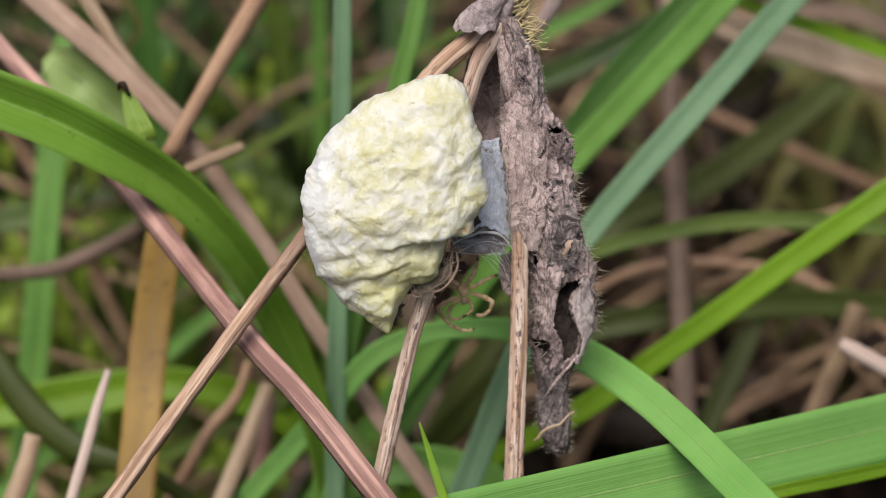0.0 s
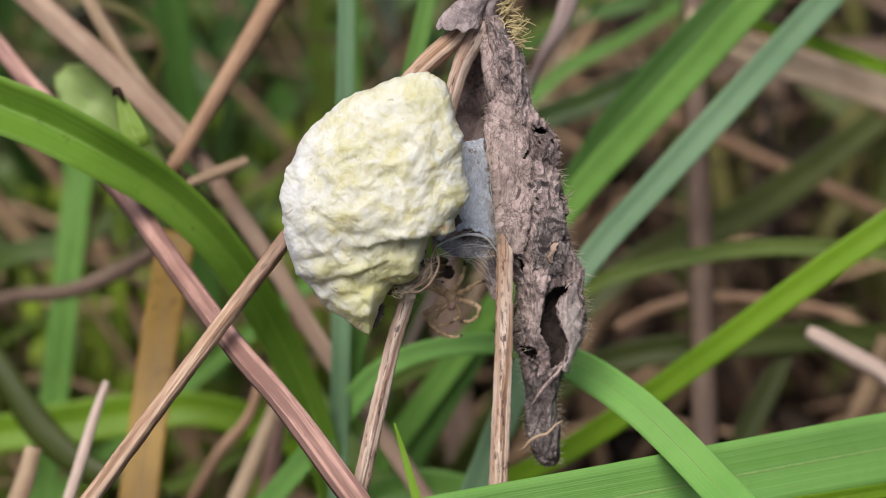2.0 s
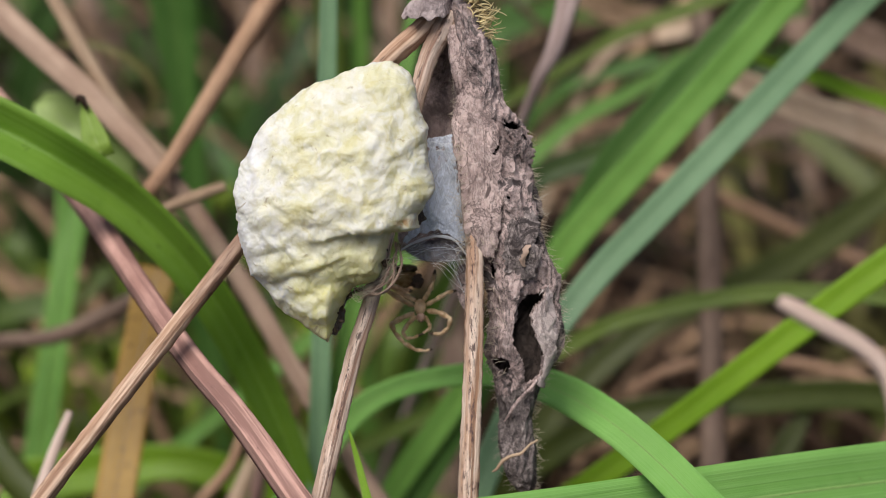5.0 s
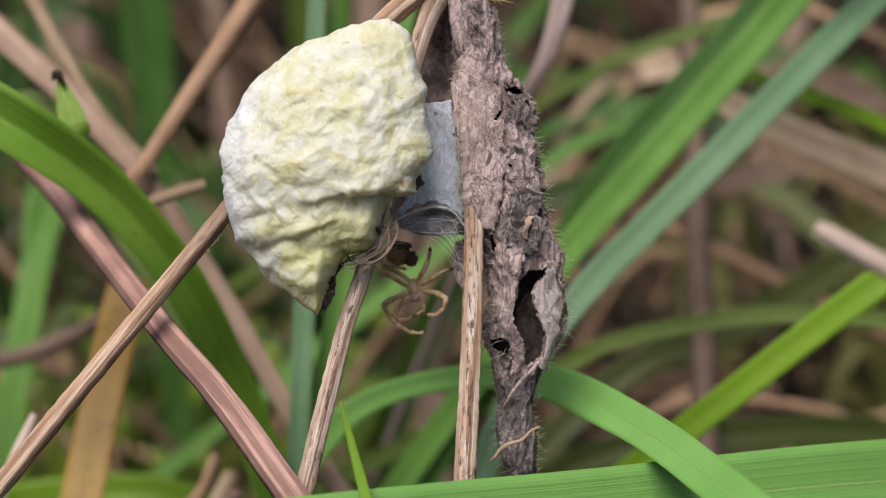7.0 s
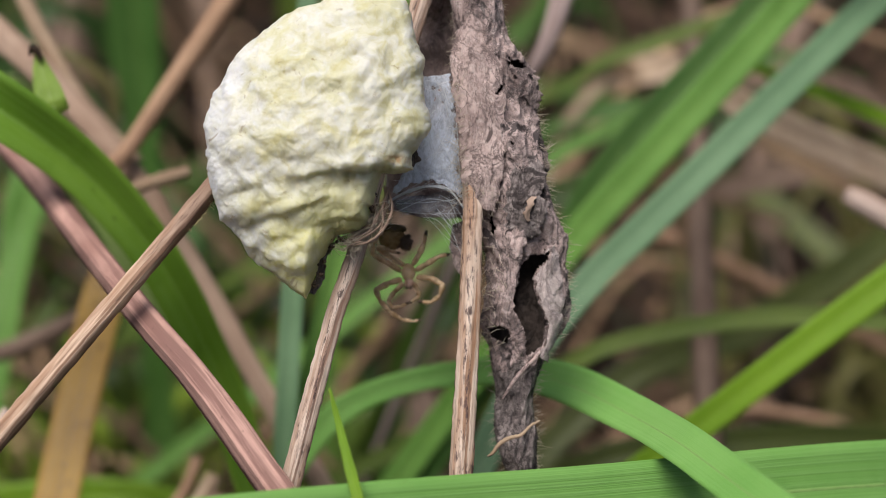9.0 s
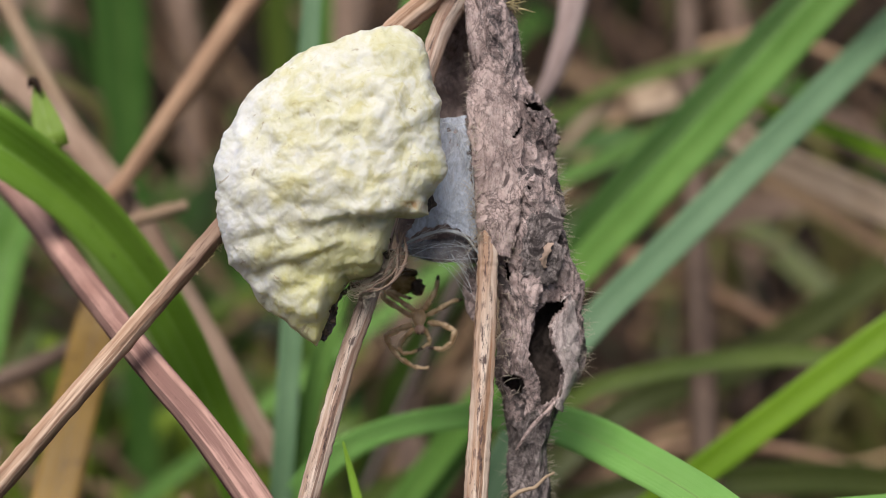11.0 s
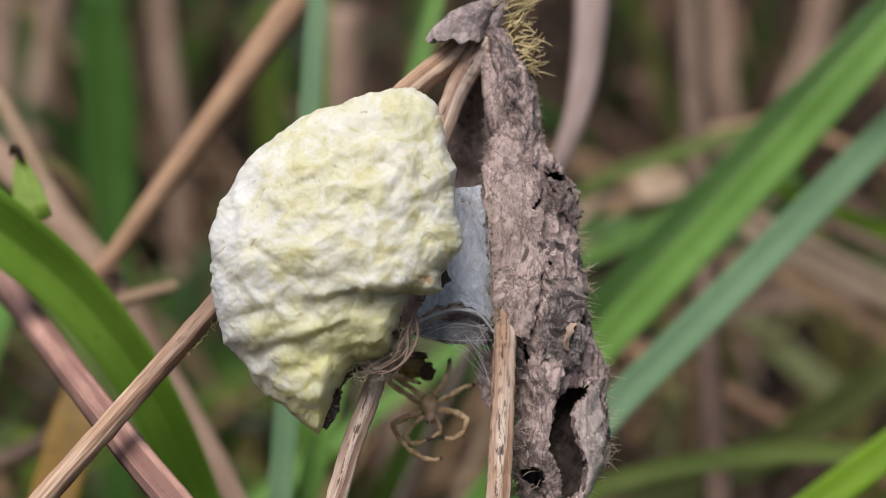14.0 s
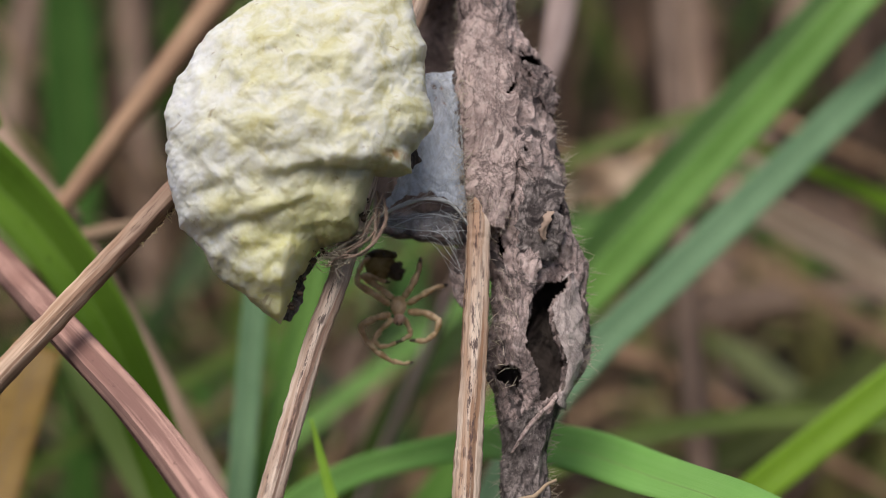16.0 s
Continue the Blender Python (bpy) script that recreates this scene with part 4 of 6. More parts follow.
grass([(0.0464, 0.1130, 0.2538, 0.0042), (0.0617, 0.1208, 0.2436, 0.0066), (0.0833, 0.1348, 0.2319, 0.0077), (0.1063, 0.1481, 0.2210, 0.0084), (0.1470, 0.1644, 0.2036, 0.0087)], TAN_BLADE, "broad tan dead grass blade", fold=0.2)
grass([(0.0528, 0.1038, 0.2580, 0.0016), (0.0710, 0.1055, 0.2512, 0.0028), (0.0840, 0.1081, 0.2458, 0.0030), (0.1110, 0.1125, 0.2336, 0.0032)], FRESH, "thin bright green grass blade")
stalk([(0.0360, 0.1314, 0.1681, 0.0020), (0.0473, 0.1343, 0.1729, 0.0025), (0.0628, 0.1355, 0.1748, 0.0025), (0.0867, 0.1339, 0.1722, 0.0023)], BROWN, "thin brown stalk bent level")
grass([(0.0730, 0.1035, 0.1799, 0.0018), (0.0691, 0.1002, 0.1744, 0.0049), (0.0646, 0.0956, 0.1666, 0.0057), (0.0601, 0.0902, 0.1578, 0.0057)], DULL_OLIVE, "short dull olive grass blade")
stalk([(0.0921, 0.0965, 0.1876, 0.0050), (0.0883, 0.0913, 0.1790, 0.0055), (0.0827, 0.0849, 0.1683, 0.0050)], SHADED_STRAW, "tan dry stalk among grass", flat=0.5)
stalk([(-0.0560, 0.0256, 0.2210, 0.0011), (-0.0574, 0.0208, 0.2170, 0.0017), (-0.0592, 0.0149, 0.2110, 0.0019), (-0.0611, 0.0090, 0.2052, 0.0018)], PALE, "thin grey-white dry stalk", flat=0.6)
stalk([(-0.0924, 0.0619, 0.2076, 0.0044), (-0.0858, 0.0568, 0.1992, 0.0057), (-0.0792, 0.0523, 0.1917, 0.0061), (-0.0705, 0.0486, 0.1856, 0.0055), (-0.0585, 0.0466, 0.1823, 0.0033)], OLIVE, "grey-green stalk bent down", flat=0.5)
stalk([(-0.0338, 0.0551, 0.1964, 0.0028), (-0.0374, 0.0484, 0.1892, 0.0033), (-0.0418, 0.0400, 0.1809, 0.0034)], STRAW, "tan dead stalk among the grass", flat=0.6)
stalk([(-0.0390, 0.0655, 0.1943, 0.0016), (-0.0413, 0.0620, 0.1885, 0.0023), (-0.0469, 0.0585, 0.1826, 0.0025), (-0.0520, 0.0538, 0.1749, 0.0025)], BROWN, "bent brown dead stalk")
stalk([(-0.0339, 0.0580, 0.1915, 0.0022), (-0.0355, 0.0528, 0.1829, 0.0029), (-0.0383, 0.0465, 0.1724, 0.0031)], MAUVE, "mauve dead stalk among the grass", flat=0.6)
stalk([(-0.0708, 0.0263, 0.2067, 0.0029), (-0.0722, 0.0233, 0.2017, 0.0033), (-0.0747, 0.0198, 0.1958, 0.0035)], STRAW, "short tan dead stalk", flat=0.6)
stalk([(-0.0626, 0.0882, 0.2126, 0.0030), (-0.0708, 0.0858, 0.2086, 0.0035), (-0.0814, 0.0835, 0.2048, 0.0033), (-0.0943, 0.0828, 0.2036, 0.0030)], FADED_BROWN, "brown dead stalk lying level", flat=0.6)
grass([(0.0584, 0.2293, 0.1925, 0.0047), (0.0717, 0.2271, 0.1994, 0.0065), (0.0846, 0.2242, 0.2041, 0.0070), (0.0987, 0.2208, 0.2071, 0.0060), (0.1155, 0.2170, 0.2084, 0.0053)], FADED_BROWN, "grey-brown dead grass blade lying level", fold=0.2)
stalk([(0.0446, 0.2080, 0.1942, 0.0039), (0.0513, 0.2078, 0.1925, 0.0051), (0.0588, 0.2074, 0.1897, 0.0045), (0.0707, 0.2111, 0.1827, 0.0039)], BROWN, "short reddish-brown dead stalk", flat=0.6)
grass([(0.0232, 0.2022, 0.2453, 0.0048), (0.0338, 0.2014, 0.2407, 0.0070), (0.0437, 0.2011, 0.2378, 0.0079), (0.0516, 0.2001, 0.2335, 0.0051)], SHADED_STRAW, "crumpled tan dead grass leaf", fold=0.3, ripple=0.4)
grass([(0.0951, 0.2429, 0.2271, 0.0047), (0.1030, 0.2422, 0.2233, 0.0100), (0.1109, 0.2414, 0.2196, 0.0094), (0.1204, 0.2398, 0.2130, 0.0063)], FADED_BROWN, "pale grey curled dead leaf", fold=0.4, ripple=0.3)
stalk([(-0.2007, 0.4834, 0.2885, 0.0111), (-0.2033, 0.4799, 0.2358, 0.0128), (-0.2030, 0.4773, 0.1862, 0.0130), (-0.2009, 0.4770, 0.1451, 0.0127)], TALL, "tall pale brown stalk far behind", flat=0.6)
stalk([(-0.2036, 0.5861, 0.2860, 0.0113), (-0.2153, 0.5799, 0.2247, 0.0131), (-0.2228, 0.5750, 0.1675, 0.0133), (-0.2262, 0.5728, 0.1202, 0.0129)], TALL, "tall pale brown stalk far behind", flat=0.6)
stalk([(-0.1472, 0.5271, 0.2887, 0.0088), (-0.1419, 0.5230, 0.2328, 0.0105), (-0.1365, 0.5212, 0.1855, 0.0106), (-0.1354, 0.5202, 0.1420, 0.0108)], TALL, "tall pale brown stalk far behind", flat=0.6)
stalk([(0.1139, 0.5805, 0.2933, 0.0109), (0.1200, 0.5770, 0.2394, 0.0122), (0.1275, 0.5760, 0.1950, 0.0124), (0.1348, 0.5733, 0.1438, 0.0126)], TALL, "tall pale brown stalk far behind", flat=0.6)
stalk([(0.1574, 0.5208, 0.2957, 0.0125), (0.1537, 0.5181, 0.2461, 0.0137), (0.1441, 0.5199, 0.2150, 0.0129), (0.1369, 0.5202, 0.1779, 0.0120)], TALL, "tall pale brown stalk far behind", flat=0.6)
grass([(-0.0164, 0.2314, 0.1900, 0.0059), (-0.0163, 0.2247, 0.1811, 0.0117), (-0.0151, 0.2177, 0.1712, 0.0133), (-0.0130, 0.2108, 0.1615, 0.0120), (-0.0116, 0.2040, 0.1521, 0.0084)], FADED_BROWN, "pinkish-brown dead leaf standing low in grass", fold=0.3, ripple=0.2)
grass([(-0.0031, -0.0203, 0.2456, 0.0002), (-0.0021, -0.0219, 0.2429, 0.0007), (-0.0007, -0.0250, 0.2398, 0.0010), (0.0012, -0.0288, 0.2354, 0.0012)], FRESH, "thin yellow-green blade with an orange tip", fold=0.1)
grass([(-0.1047, 0.0759, 0.1728, 0.0073), (-0.0877, 0.0772, 0.1749, 0.0090), (-0.0732, 0.0784, 0.1770, 0.0092), (-0.0562, 0.0794, 0.1785, 0.0073)], FRESH, "bright green blade lying level")
grass([(-0.0201, 0.0444, 0.1785, 0.0055), (-0.0092, 0.0469, 0.1828, 0.0077), (0.0018, 0.0464, 0.1818, 0.0088), (0.0127, 0.0438, 0.1776, 0.0088)], GREEN, "broad green blade low among the grass")
stalk([(0.0430, -0.0426, 0.2737, 0.0013), (0.0444, -0.0428, 0.2730, 0.0018), (0.0476, -0.0433, 0.2713, 0.0019), (0.0509, -0.0439, 0.2695, 0.0018), (0.0533, -0.0449, 0.2670, 0.0018), (0.0543, -0.0467, 0.2629, 0.0018), (0.0544, -0.0493, 0.2574, 0.0019), (0.0537, -0.0536, 0.2484, 0.0019)], PALE, "pale pink curled dry stalk tip", count=60, segs=14, rough=0.03)

# ---- the dead plant: three stems hanging from one node, with a curled dry leaf ----
def mm(rows):
    return [tuple(v / 1000 for v in r) for r in rows]


plant = new("dead_plant")
plant.matrix_world = FRONT @ Matrix.Translation((0, 0, 0.158)) @ Matrix.Scale(1.018, 4) @ Matrix.Translation((0, 0, -0.158))
tagged(plant, "dead hairy plant with grey-brown curled leaf and three stems", "plant")


def drop_line(rows):
    """Lengthens a stem, in the plant's own space, straight on until it stands in the ground."""
    c = [list(r) for r in rows]
    a, b = FRONT @ Vector(c[-2][:3]), FRONT @ Vector(c[-1][:3])
    d = (b - a).normalized()
    inv = FRONT.inverted()
    for share in (0.07, 0.2, 0.5, 1.0):
        c.append([*(inv @ (b + d * ((b.z + 0.02) / -d.z) * share)), c[-1][3]])
    return c


STEMS = []
STEMS.append([(0.99, 23.41, 0.00, 2.00), (-0.86, 21.31, 0.00, 2.65), (-5.81, 17.05, 0.00, 2.70), (-13.78, 8.66, 0.70, 2.09), (-24.72, -4.69, 2.20, 2.20), (-33.48, -15.21, 4.80, 2.21), (-41.87, -25.27, 8.00, 2.28), (-49.62, -34.68, 11.10, 2.35)])
STEMS.append([(3.10, 23.41, 0.00, 2.20), (1.70, 20.75, 0.00, 2.75), (-0.35, 16.74, 0.00, 2.35), (-3.10, 7.43, 1.00, 2.02), (-7.76, -10.77, 4.20, 2.04), (-10.38, -18.42, 5.50, 2.03), (-12.38, -25.53, 6.50, 2.13), (-14.36, -32.89, 7.50, 2.24)])
STEMS.append([(4.08, 23.41, 0.00, 1.48), (4.20, 17.97, 0.00, 1.67), (4.59, 8.74, -0.50, 1.73), (5.00, -5.43, 2.00, 2.20), (4.86, -10.88, 2.50, 2.31), (4.47, -19.27, 3.50, 2.42), (3.96, -26.94, 4.50, 2.52), (3.46, -33.92, 5.50, 2.62)])
for rows, mat in zip(STEMS, (STEM, STEM_PALE, STEM_TAN)):
    c = drop_line(mm(rows))
    v, f, u = tube_rings(c, 260, 20, rough=0.07, seed=len(rows) + rows[0][0], face=(0, 0, 1))
    me = mesh("stem", v, f, mat, u)
    part("stem", me, plant, "dry tan stem with dark flecks")


for rows in ([(-23.86, -5.08, 1.53, 0.24), (-25.15, -6.59, 1.87, 0.49), (-26.37, -8.04, 2.21, 0.55), (-27.48, -9.42, 2.48, 0.37), (-28.32, -10.39, 2.57, 0.12)], [(-39.35, -23.37, 5.49, 0.18), (-40.32, -24.50, 5.87, 0.48), (-41.20, -25.53, 6.15, 0.35), (-41.85, -26.32, 6.37, 0.11)], [(-31.53, -14.08, 3.47, 0.12), (-32.09, -14.78, 3.70, 0.30), (-32.60, -15.43, 3.84, 0.12)]):
    v, f, u = tube_rings(mm(rows), 30, 8, rough=0.3, seed=rows[0][0], face=(0, 0, 1), flat=0.6)
    part("dark_scar", mesh("dark_scar", v, f, SHADE_AND_SCAR, u), plant, "blackish scar along the stem")


def wrinkle(x, y, z, k):
    warp = 0.8 * noise.noise((x * 0.5 * k, y * 0.4 * k, z * k + 3))
    a = noise.fractal((x * 0.9 * k, y * 0.55 * k, z * k), 0.9, 2.1, 4)
    r = 1 - abs(noise.noise((x * 1.9 * k + 7 + warp, y * 0.6 * k + warp, z * k))) ** 0.8
    q = 1 - abs(noise.noise((x * 3.6 * k + warp, y * 1.9 * k + 2 * warp, z * k + 5))) ** 0.8
    return 0.55 * a + 0.6 * (r - 0.7) + 0.20 * (q - 0.7)


GAPS = []
GAPS.append([(13.99, -11.97, 1.00), (13.01, -12.70, 1.00), (11.54, -12.83, 1.00), (10.31, -13.93, 1.00), (10.07, -15.90, 1.00), (9.39, -17.74, 1.00), (9.45, -19.09, 1.00), (10.50, -20.68, 1.00), (10.80, -22.03, 1.00), (10.92, -24.00, 1.00), (11.72, -24.12, 1.00), (13.01, -23.14, 1.00), (13.32, -21.42, 1.00), (13.13, -19.89, 1.00), (12.52, -18.47, 1.00), (12.03, -16.82, 1.00), (11.91, -15.28, 1.00), (12.27, -14.42, 1.00), (13.50, -13.44, 1.00)])
GAPS.append([(9.14, 9.82, 1.00), (9.88, 9.14, 1.00), (10.50, 9.27, 1.00), (11.29, 8.65, 1.00), (10.92, 8.29, 1.00), (9.94, 8.41, 1.00), (9.45, 8.78, 1.00)])
GAPS.append([(7.61, 5.59, 1.00), (8.22, 6.32, 1.00), (9.02, 6.69, 1.00), (8.65, 6.01, 1.00), (7.92, 5.46, 1.00)])
GAPS.append([(11.29, 7.67, 1.00), (11.78, 7.55, 1.00), (12.15, 7.06, 1.00), (11.91, 6.87, 1.00)])
GAPS.append([(6.51, -21.17, 1.00), (7.43, -20.81, 1.00), (8.72, -21.05, 1.00), (9.02, -21.79, 1.00), (8.65, -22.89, 1.00), (7.43, -22.65, 1.00), (6.69, -22.16, 1.00)])
GAPS.append([(6.69, -7.67, 1.00), (7.12, -8.04, 1.00), (7.55, -9.76, 1.00), (7.36, -11.11, 1.00), (6.94, -10.07, 1.00)])
GAPS.append([(9.39, 0.06, 1.00), (9.64, 0.18, 1.00), (9.76, -0.18, 1.00), (9.45, -0.43, 1.00)])
GAPS.append([(1.31, 6.53, -1.00), (1.55, 6.59, -1.00), (1.80, 6.40, -1.00), (1.80, 6.15, -1.00), (1.49, 6.03, -1.00), (1.24, 6.22, -1.00)])
GAPS.append([(0.50, 6.59, -1.00), (0.75, 6.71, -1.00), (0.93, 6.53, -1.00), (0.87, 6.22, -1.00), (0.56, 6.22, -1.00)])
GAPS.append([(0.62, 5.16, -1.00), (0.81, 5.28, -1.00), (0.99, 5.10, -1.00), (0.75, 4.91, -1.00)])
GAPS.append([(1.62, 4.79, -1.00), (1.93, 4.97, -1.00), (1.99, 4.66, -1.00), (1.68, 4.54, -1.00)])


def in_gap(p):
    """Whether a place on the front of the leaf, in millimetres, lies in one of its torn holes."""
    x = p[0] + 0.22 * noise.noise((p[0] * 1.6, p[1] * 1.6, 1.0)) + 0.1 * noise.noise((p[0] * 5, p[1] * 5, 1.0))
    y = p[1] + 0.22 * noise.noise((p[0] * 1.6, p[1] * 1.6, 7.0)) + 0.1 * noise.noise((p[0] * 5, p[1] * 5, 7.0))
    for gap in GAPS:
        hit = False
        for a, b in zip(gap, gap[1:] + gap[:1]):
            if (a[1] > y) != (b[1] > y) and x < a[0] + (y - a[1]) * (b[0] - a[0]) / (b[1] - a[1]):
                hit = not hit
        if hit:
            return True
    return False


def leaf_roll():
    """The rolled leaf: a flattened, crumpled sleeve with torn openings, in millimetres."""
    spine = spline([(4.20, 24.20, 0.20, 2.20), (5.00, 21.50, 0.20, 3.20), (5.75, 18.20, 0.10, 4.50), (6.02, 14.58, 0.00, 5.44), (6.42, 11.49, 0.00, 6.05), (6.97, 9.20, 0.00, 8.26), (7.59, 6.24, 0.00, 8.76), (8.02, 2.53, 0.00, 9.13), (8.52, -1.79, 0.00, 9.62), (9.46, -6.13, -0.30, 9.27), (10.54, -10.48, -0.70, 8.68), (10.94, -15.48, -1.00, 8.82), (10.63, -20.76, -1.00, 8.95), (10.13, -25.11, -1.00, 5.71), (9.57, -29.46, -1.00, 4.10), (9.68, -33.77, -0.80, 4.59), (10.04, -37.14, -0.60, 3.72), (10.41, -38.97, -0.50, 2.23)], 400)
    rows, k = len(spine), 176
    ang = np.linspace(0, 2 * math.pi, k, endpoint=False)
    outer = np.zeros((rows, k, 3))
    for i, (x, y, z, w) in enumerate(spine):
        for j, a in enumerate(ang):
            r = w / 2
            c, s = math.cos(a), math.sin(a)
            flap = 1.0 + 0.08 * math.sin(3 * a + i * 0.054) + 0.05 * math.sin(7 * a - i * 0.078)
            px, pz = c * r * flap, s * min(r, 2.3) * flap
            d = noise.fractal((px * 0.28 + 3, y * 0.16, pz * 0.28), 0.8, 2.1, 3)
            sw = 2.2 * noise.noise((px * 0.15, y * 0.12, 4.0))
            fold = 1 - 2 * abs(noise.noise((px * 0.50 + sw, y * 0.13 + 0.10 * px, pz * 0.42 + 9)))
            crease = 1 - 2.2 * abs(noise.noise((px * 1.15 + 1.4 * sw, y * 0.42 - 0.3 * px, pz * 0.95))) ** 0.8
            e = noise.noise((px * 2.2, y * 2.0, pz * 2.2 + 5))
            edge = noise.noise((y * 0.55, 3.3 if c > 0 else 8.1, 0.0)) + 0.6 * noise.noise((y * 1.6, 1.3 if c > 0 else 5.1, 0.0))
            g = 1 + 0.12 * d + 0.05 * fold + 0.03 * crease + 0.012 * e + 0.075 * edge * abs(c) ** 3
            grain = noise.noise((px * 4.2, y * 4.0, pz * 4.2)) + 0.6 * noise.noise((px * 8, y * 7.5, pz * 8))
            outer[i, j] = x + px * g, y + 0.25 * e, z + pz * g + (0.50 * fold + 0.26 * crease + 0.05 * e + 0.03 * grain) * abs(s)
    cen = spine[:, None, :3]
    inner = cen + (outer - cen) * 0.93

    def torn(i, j):
        return math.sin(ang[j]) > 0.12 and in_gap(outer[i, j])

    v = np.concatenate([outer.reshape(-1, 3), inner.reshape(-1, 3)]) / 1000
    n = rows * k
    open_cell = [[torn(i, j) for j in range(k)] for i in range(rows - 1)]
    f_out, f_in = [], []
    for i in range(rows - 1):
        for j in range(k):
            if open_cell[i][j]:
                continue
            a, b = i * k + j, i * k + (j + 1) % k
            f_out.append((a, b, b + k, a + k))
            f_in.append((n + a + k, n + b + k, n + b, n + a))
            for di, dj, p, q in ((0, 1, b, b + k), (0, -1, a + k, a), (1, 0, b + k, a + k), (-1, 0, a, b)):
                ii, jj = i + di, (j + dj) % k
                if not 0 <= ii < rows - 1 or open_cell[ii][jj]:
                    f_out.append((q, p, n + p, n + q))
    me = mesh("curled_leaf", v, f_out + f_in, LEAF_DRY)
    # inner faces take a near-black colour for the shade inside the roll
    me.materials.append(SHADE_AND_SCAR)
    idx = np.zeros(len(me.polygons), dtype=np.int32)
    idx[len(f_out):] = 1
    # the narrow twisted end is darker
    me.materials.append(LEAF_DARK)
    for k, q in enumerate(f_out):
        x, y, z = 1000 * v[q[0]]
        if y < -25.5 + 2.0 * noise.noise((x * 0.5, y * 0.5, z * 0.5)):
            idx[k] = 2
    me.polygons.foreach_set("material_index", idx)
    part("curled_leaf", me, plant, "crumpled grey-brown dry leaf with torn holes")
    return outer


ROLL = leaf_roll()


def crumpled_sheet(name, left, right, count, cols, mat, label, amp=0.5, sag=0.0, thick=0.18, parent=plant, seed=0.0, bow=0.0, ragged=0.0, gaps=False, curl=0.0, fine=0.07):
    """A crumpled sheet between two lines, in millimetres, with thickness."""
    a, b = spline(left, count), spline(right, count)
    top = np.zeros((count, cols, 3))
    for i in range(count):
        for j in range(cols):
            u = j / (cols - 1)
            p = a[i] * (1 - u) + b[i] * u
            d = wrinkle(p[0] * 0.4 + seed, p[1] * 0.4, seed, 1.0) + fine * (noise.noise((p[0] * 2.1, p[1] * 2.1, seed)) + 0.6 * noise.noise((p[0] * 4.5, p[1] * 4.5, seed)))
            p = p + np.array((0.3 * noise.noise(p * 0.8), 0.3 * noise.noise(p * 0.8 + 9), amp * d + sag * math.sin(math.pi * u)))
            p[1] += bow * math.sin(math.pi * u) * (i / (count - 1)) ** 2
            tear = ragged * (noise.noise((p[1] * 0.9 + seed, u * 2, seed)) + 0.6 * noise.noise((p[1] * 2.3, u * 3, seed)))
            p[0] += tear * (2 * u - 1) ** 3 * 2
            p[1] += ragged * 1.6 * noise.noise((p[0] * 1.3, seed, 3.0)) * (i / (count - 1)) ** 3
            p[2] -= curl * (2 * u - 1) ** 4
            top[i, j] = p
    low = top - np.array((0, 0, thick))
    v = np.concatenate([top.reshape(-1, 3), low.reshape(-1, 3)]) / 1000
    n = count * cols
    f = []
    gone = [[gaps and in_gap(top[i, j]) for j in range(cols - 1)] for i in range(count - 1)]
    for i in range(count - 1):
        for j in range(cols - 1):
            if gone[i][j]:
                continue
            q = i * cols + j
            c = (q, q + cols, q + cols + 1, q + 1)
            f += [c, tuple(n + m for m in c[::-1])]
            for (di, dj), a, b in zip(((0, -1), (1, 0), (0, 1), (-1, 0)), c, c[1:] + c[:1]):
                if not (0 <= i + di < count - 1 and 0 <= j + dj < cols - 1) or gone[i + di][j + dj]:
                    f.append((b, a, n + a, n + b))
    return part(name, mesh(name, v, f, mat), parent, label)


# dark hollow back of the leaf between the stems, its lower lip and the sheath on the node
crumpled_sheet("leaf_back", [(0.38, 22.65, -2.50), (-0.89, 18.43, -4.00), (-2.82, 12.25, -6.00), (-4.45, 3.93, -7.00), (-5.40, -3.79, -6.50), (-5.03, -7.58, -5.00)], [(4.64, 22.65, -2.50), (5.32, 18.43, -4.00), (5.64, 12.25, -6.00), (5.68, 3.93, -7.00), (5.40, -3.79, -6.50), (4.21, -8.86, -5.00)], 60, 40, LEAF_HOLLOW, "dark hollow inside of the leaf", amp=0.7)
crumpled_sheet("leaf_lip", [(-4.49, -6.49, -1.50), (-3.84, -7.05, -0.20), (-2.40, -8.25, 0.50)], [(3.99, -4.93, -1.50), (3.58, -6.12, -0.20), (2.95, -8.56, 0.50)], 24, 40, LEAF_DARK, "grey hairy lower lip of the leaf", amp=0.4, seed=4.0)
crumpled_sheet("leaf_fold", [(3.92, 15.67, 1.40), (3.29, 12.26, 2.00), (2.68, 8.58, 2.40), (3.16, 3.71, 2.60), (3.52, -0.55, 2.70), (3.76, -4.19, 2.70), (5.35, -7.24, 2.40)], [(6.46, 15.31, 2.00), (7.35, 11.60, 2.70), (8.54, 7.94, 3.00), (8.84, 3.69, 3.10), (8.72, -0.54, 3.10), (8.25, -4.79, 2.90), (7.36, -8.15, 2.40)], 130, 60, LEAF_PALE, "pale pinkish-grey outer fold of the leaf", amp=0.34, sag=0.7, ragged=0.14, seed=11.0, gaps=True)
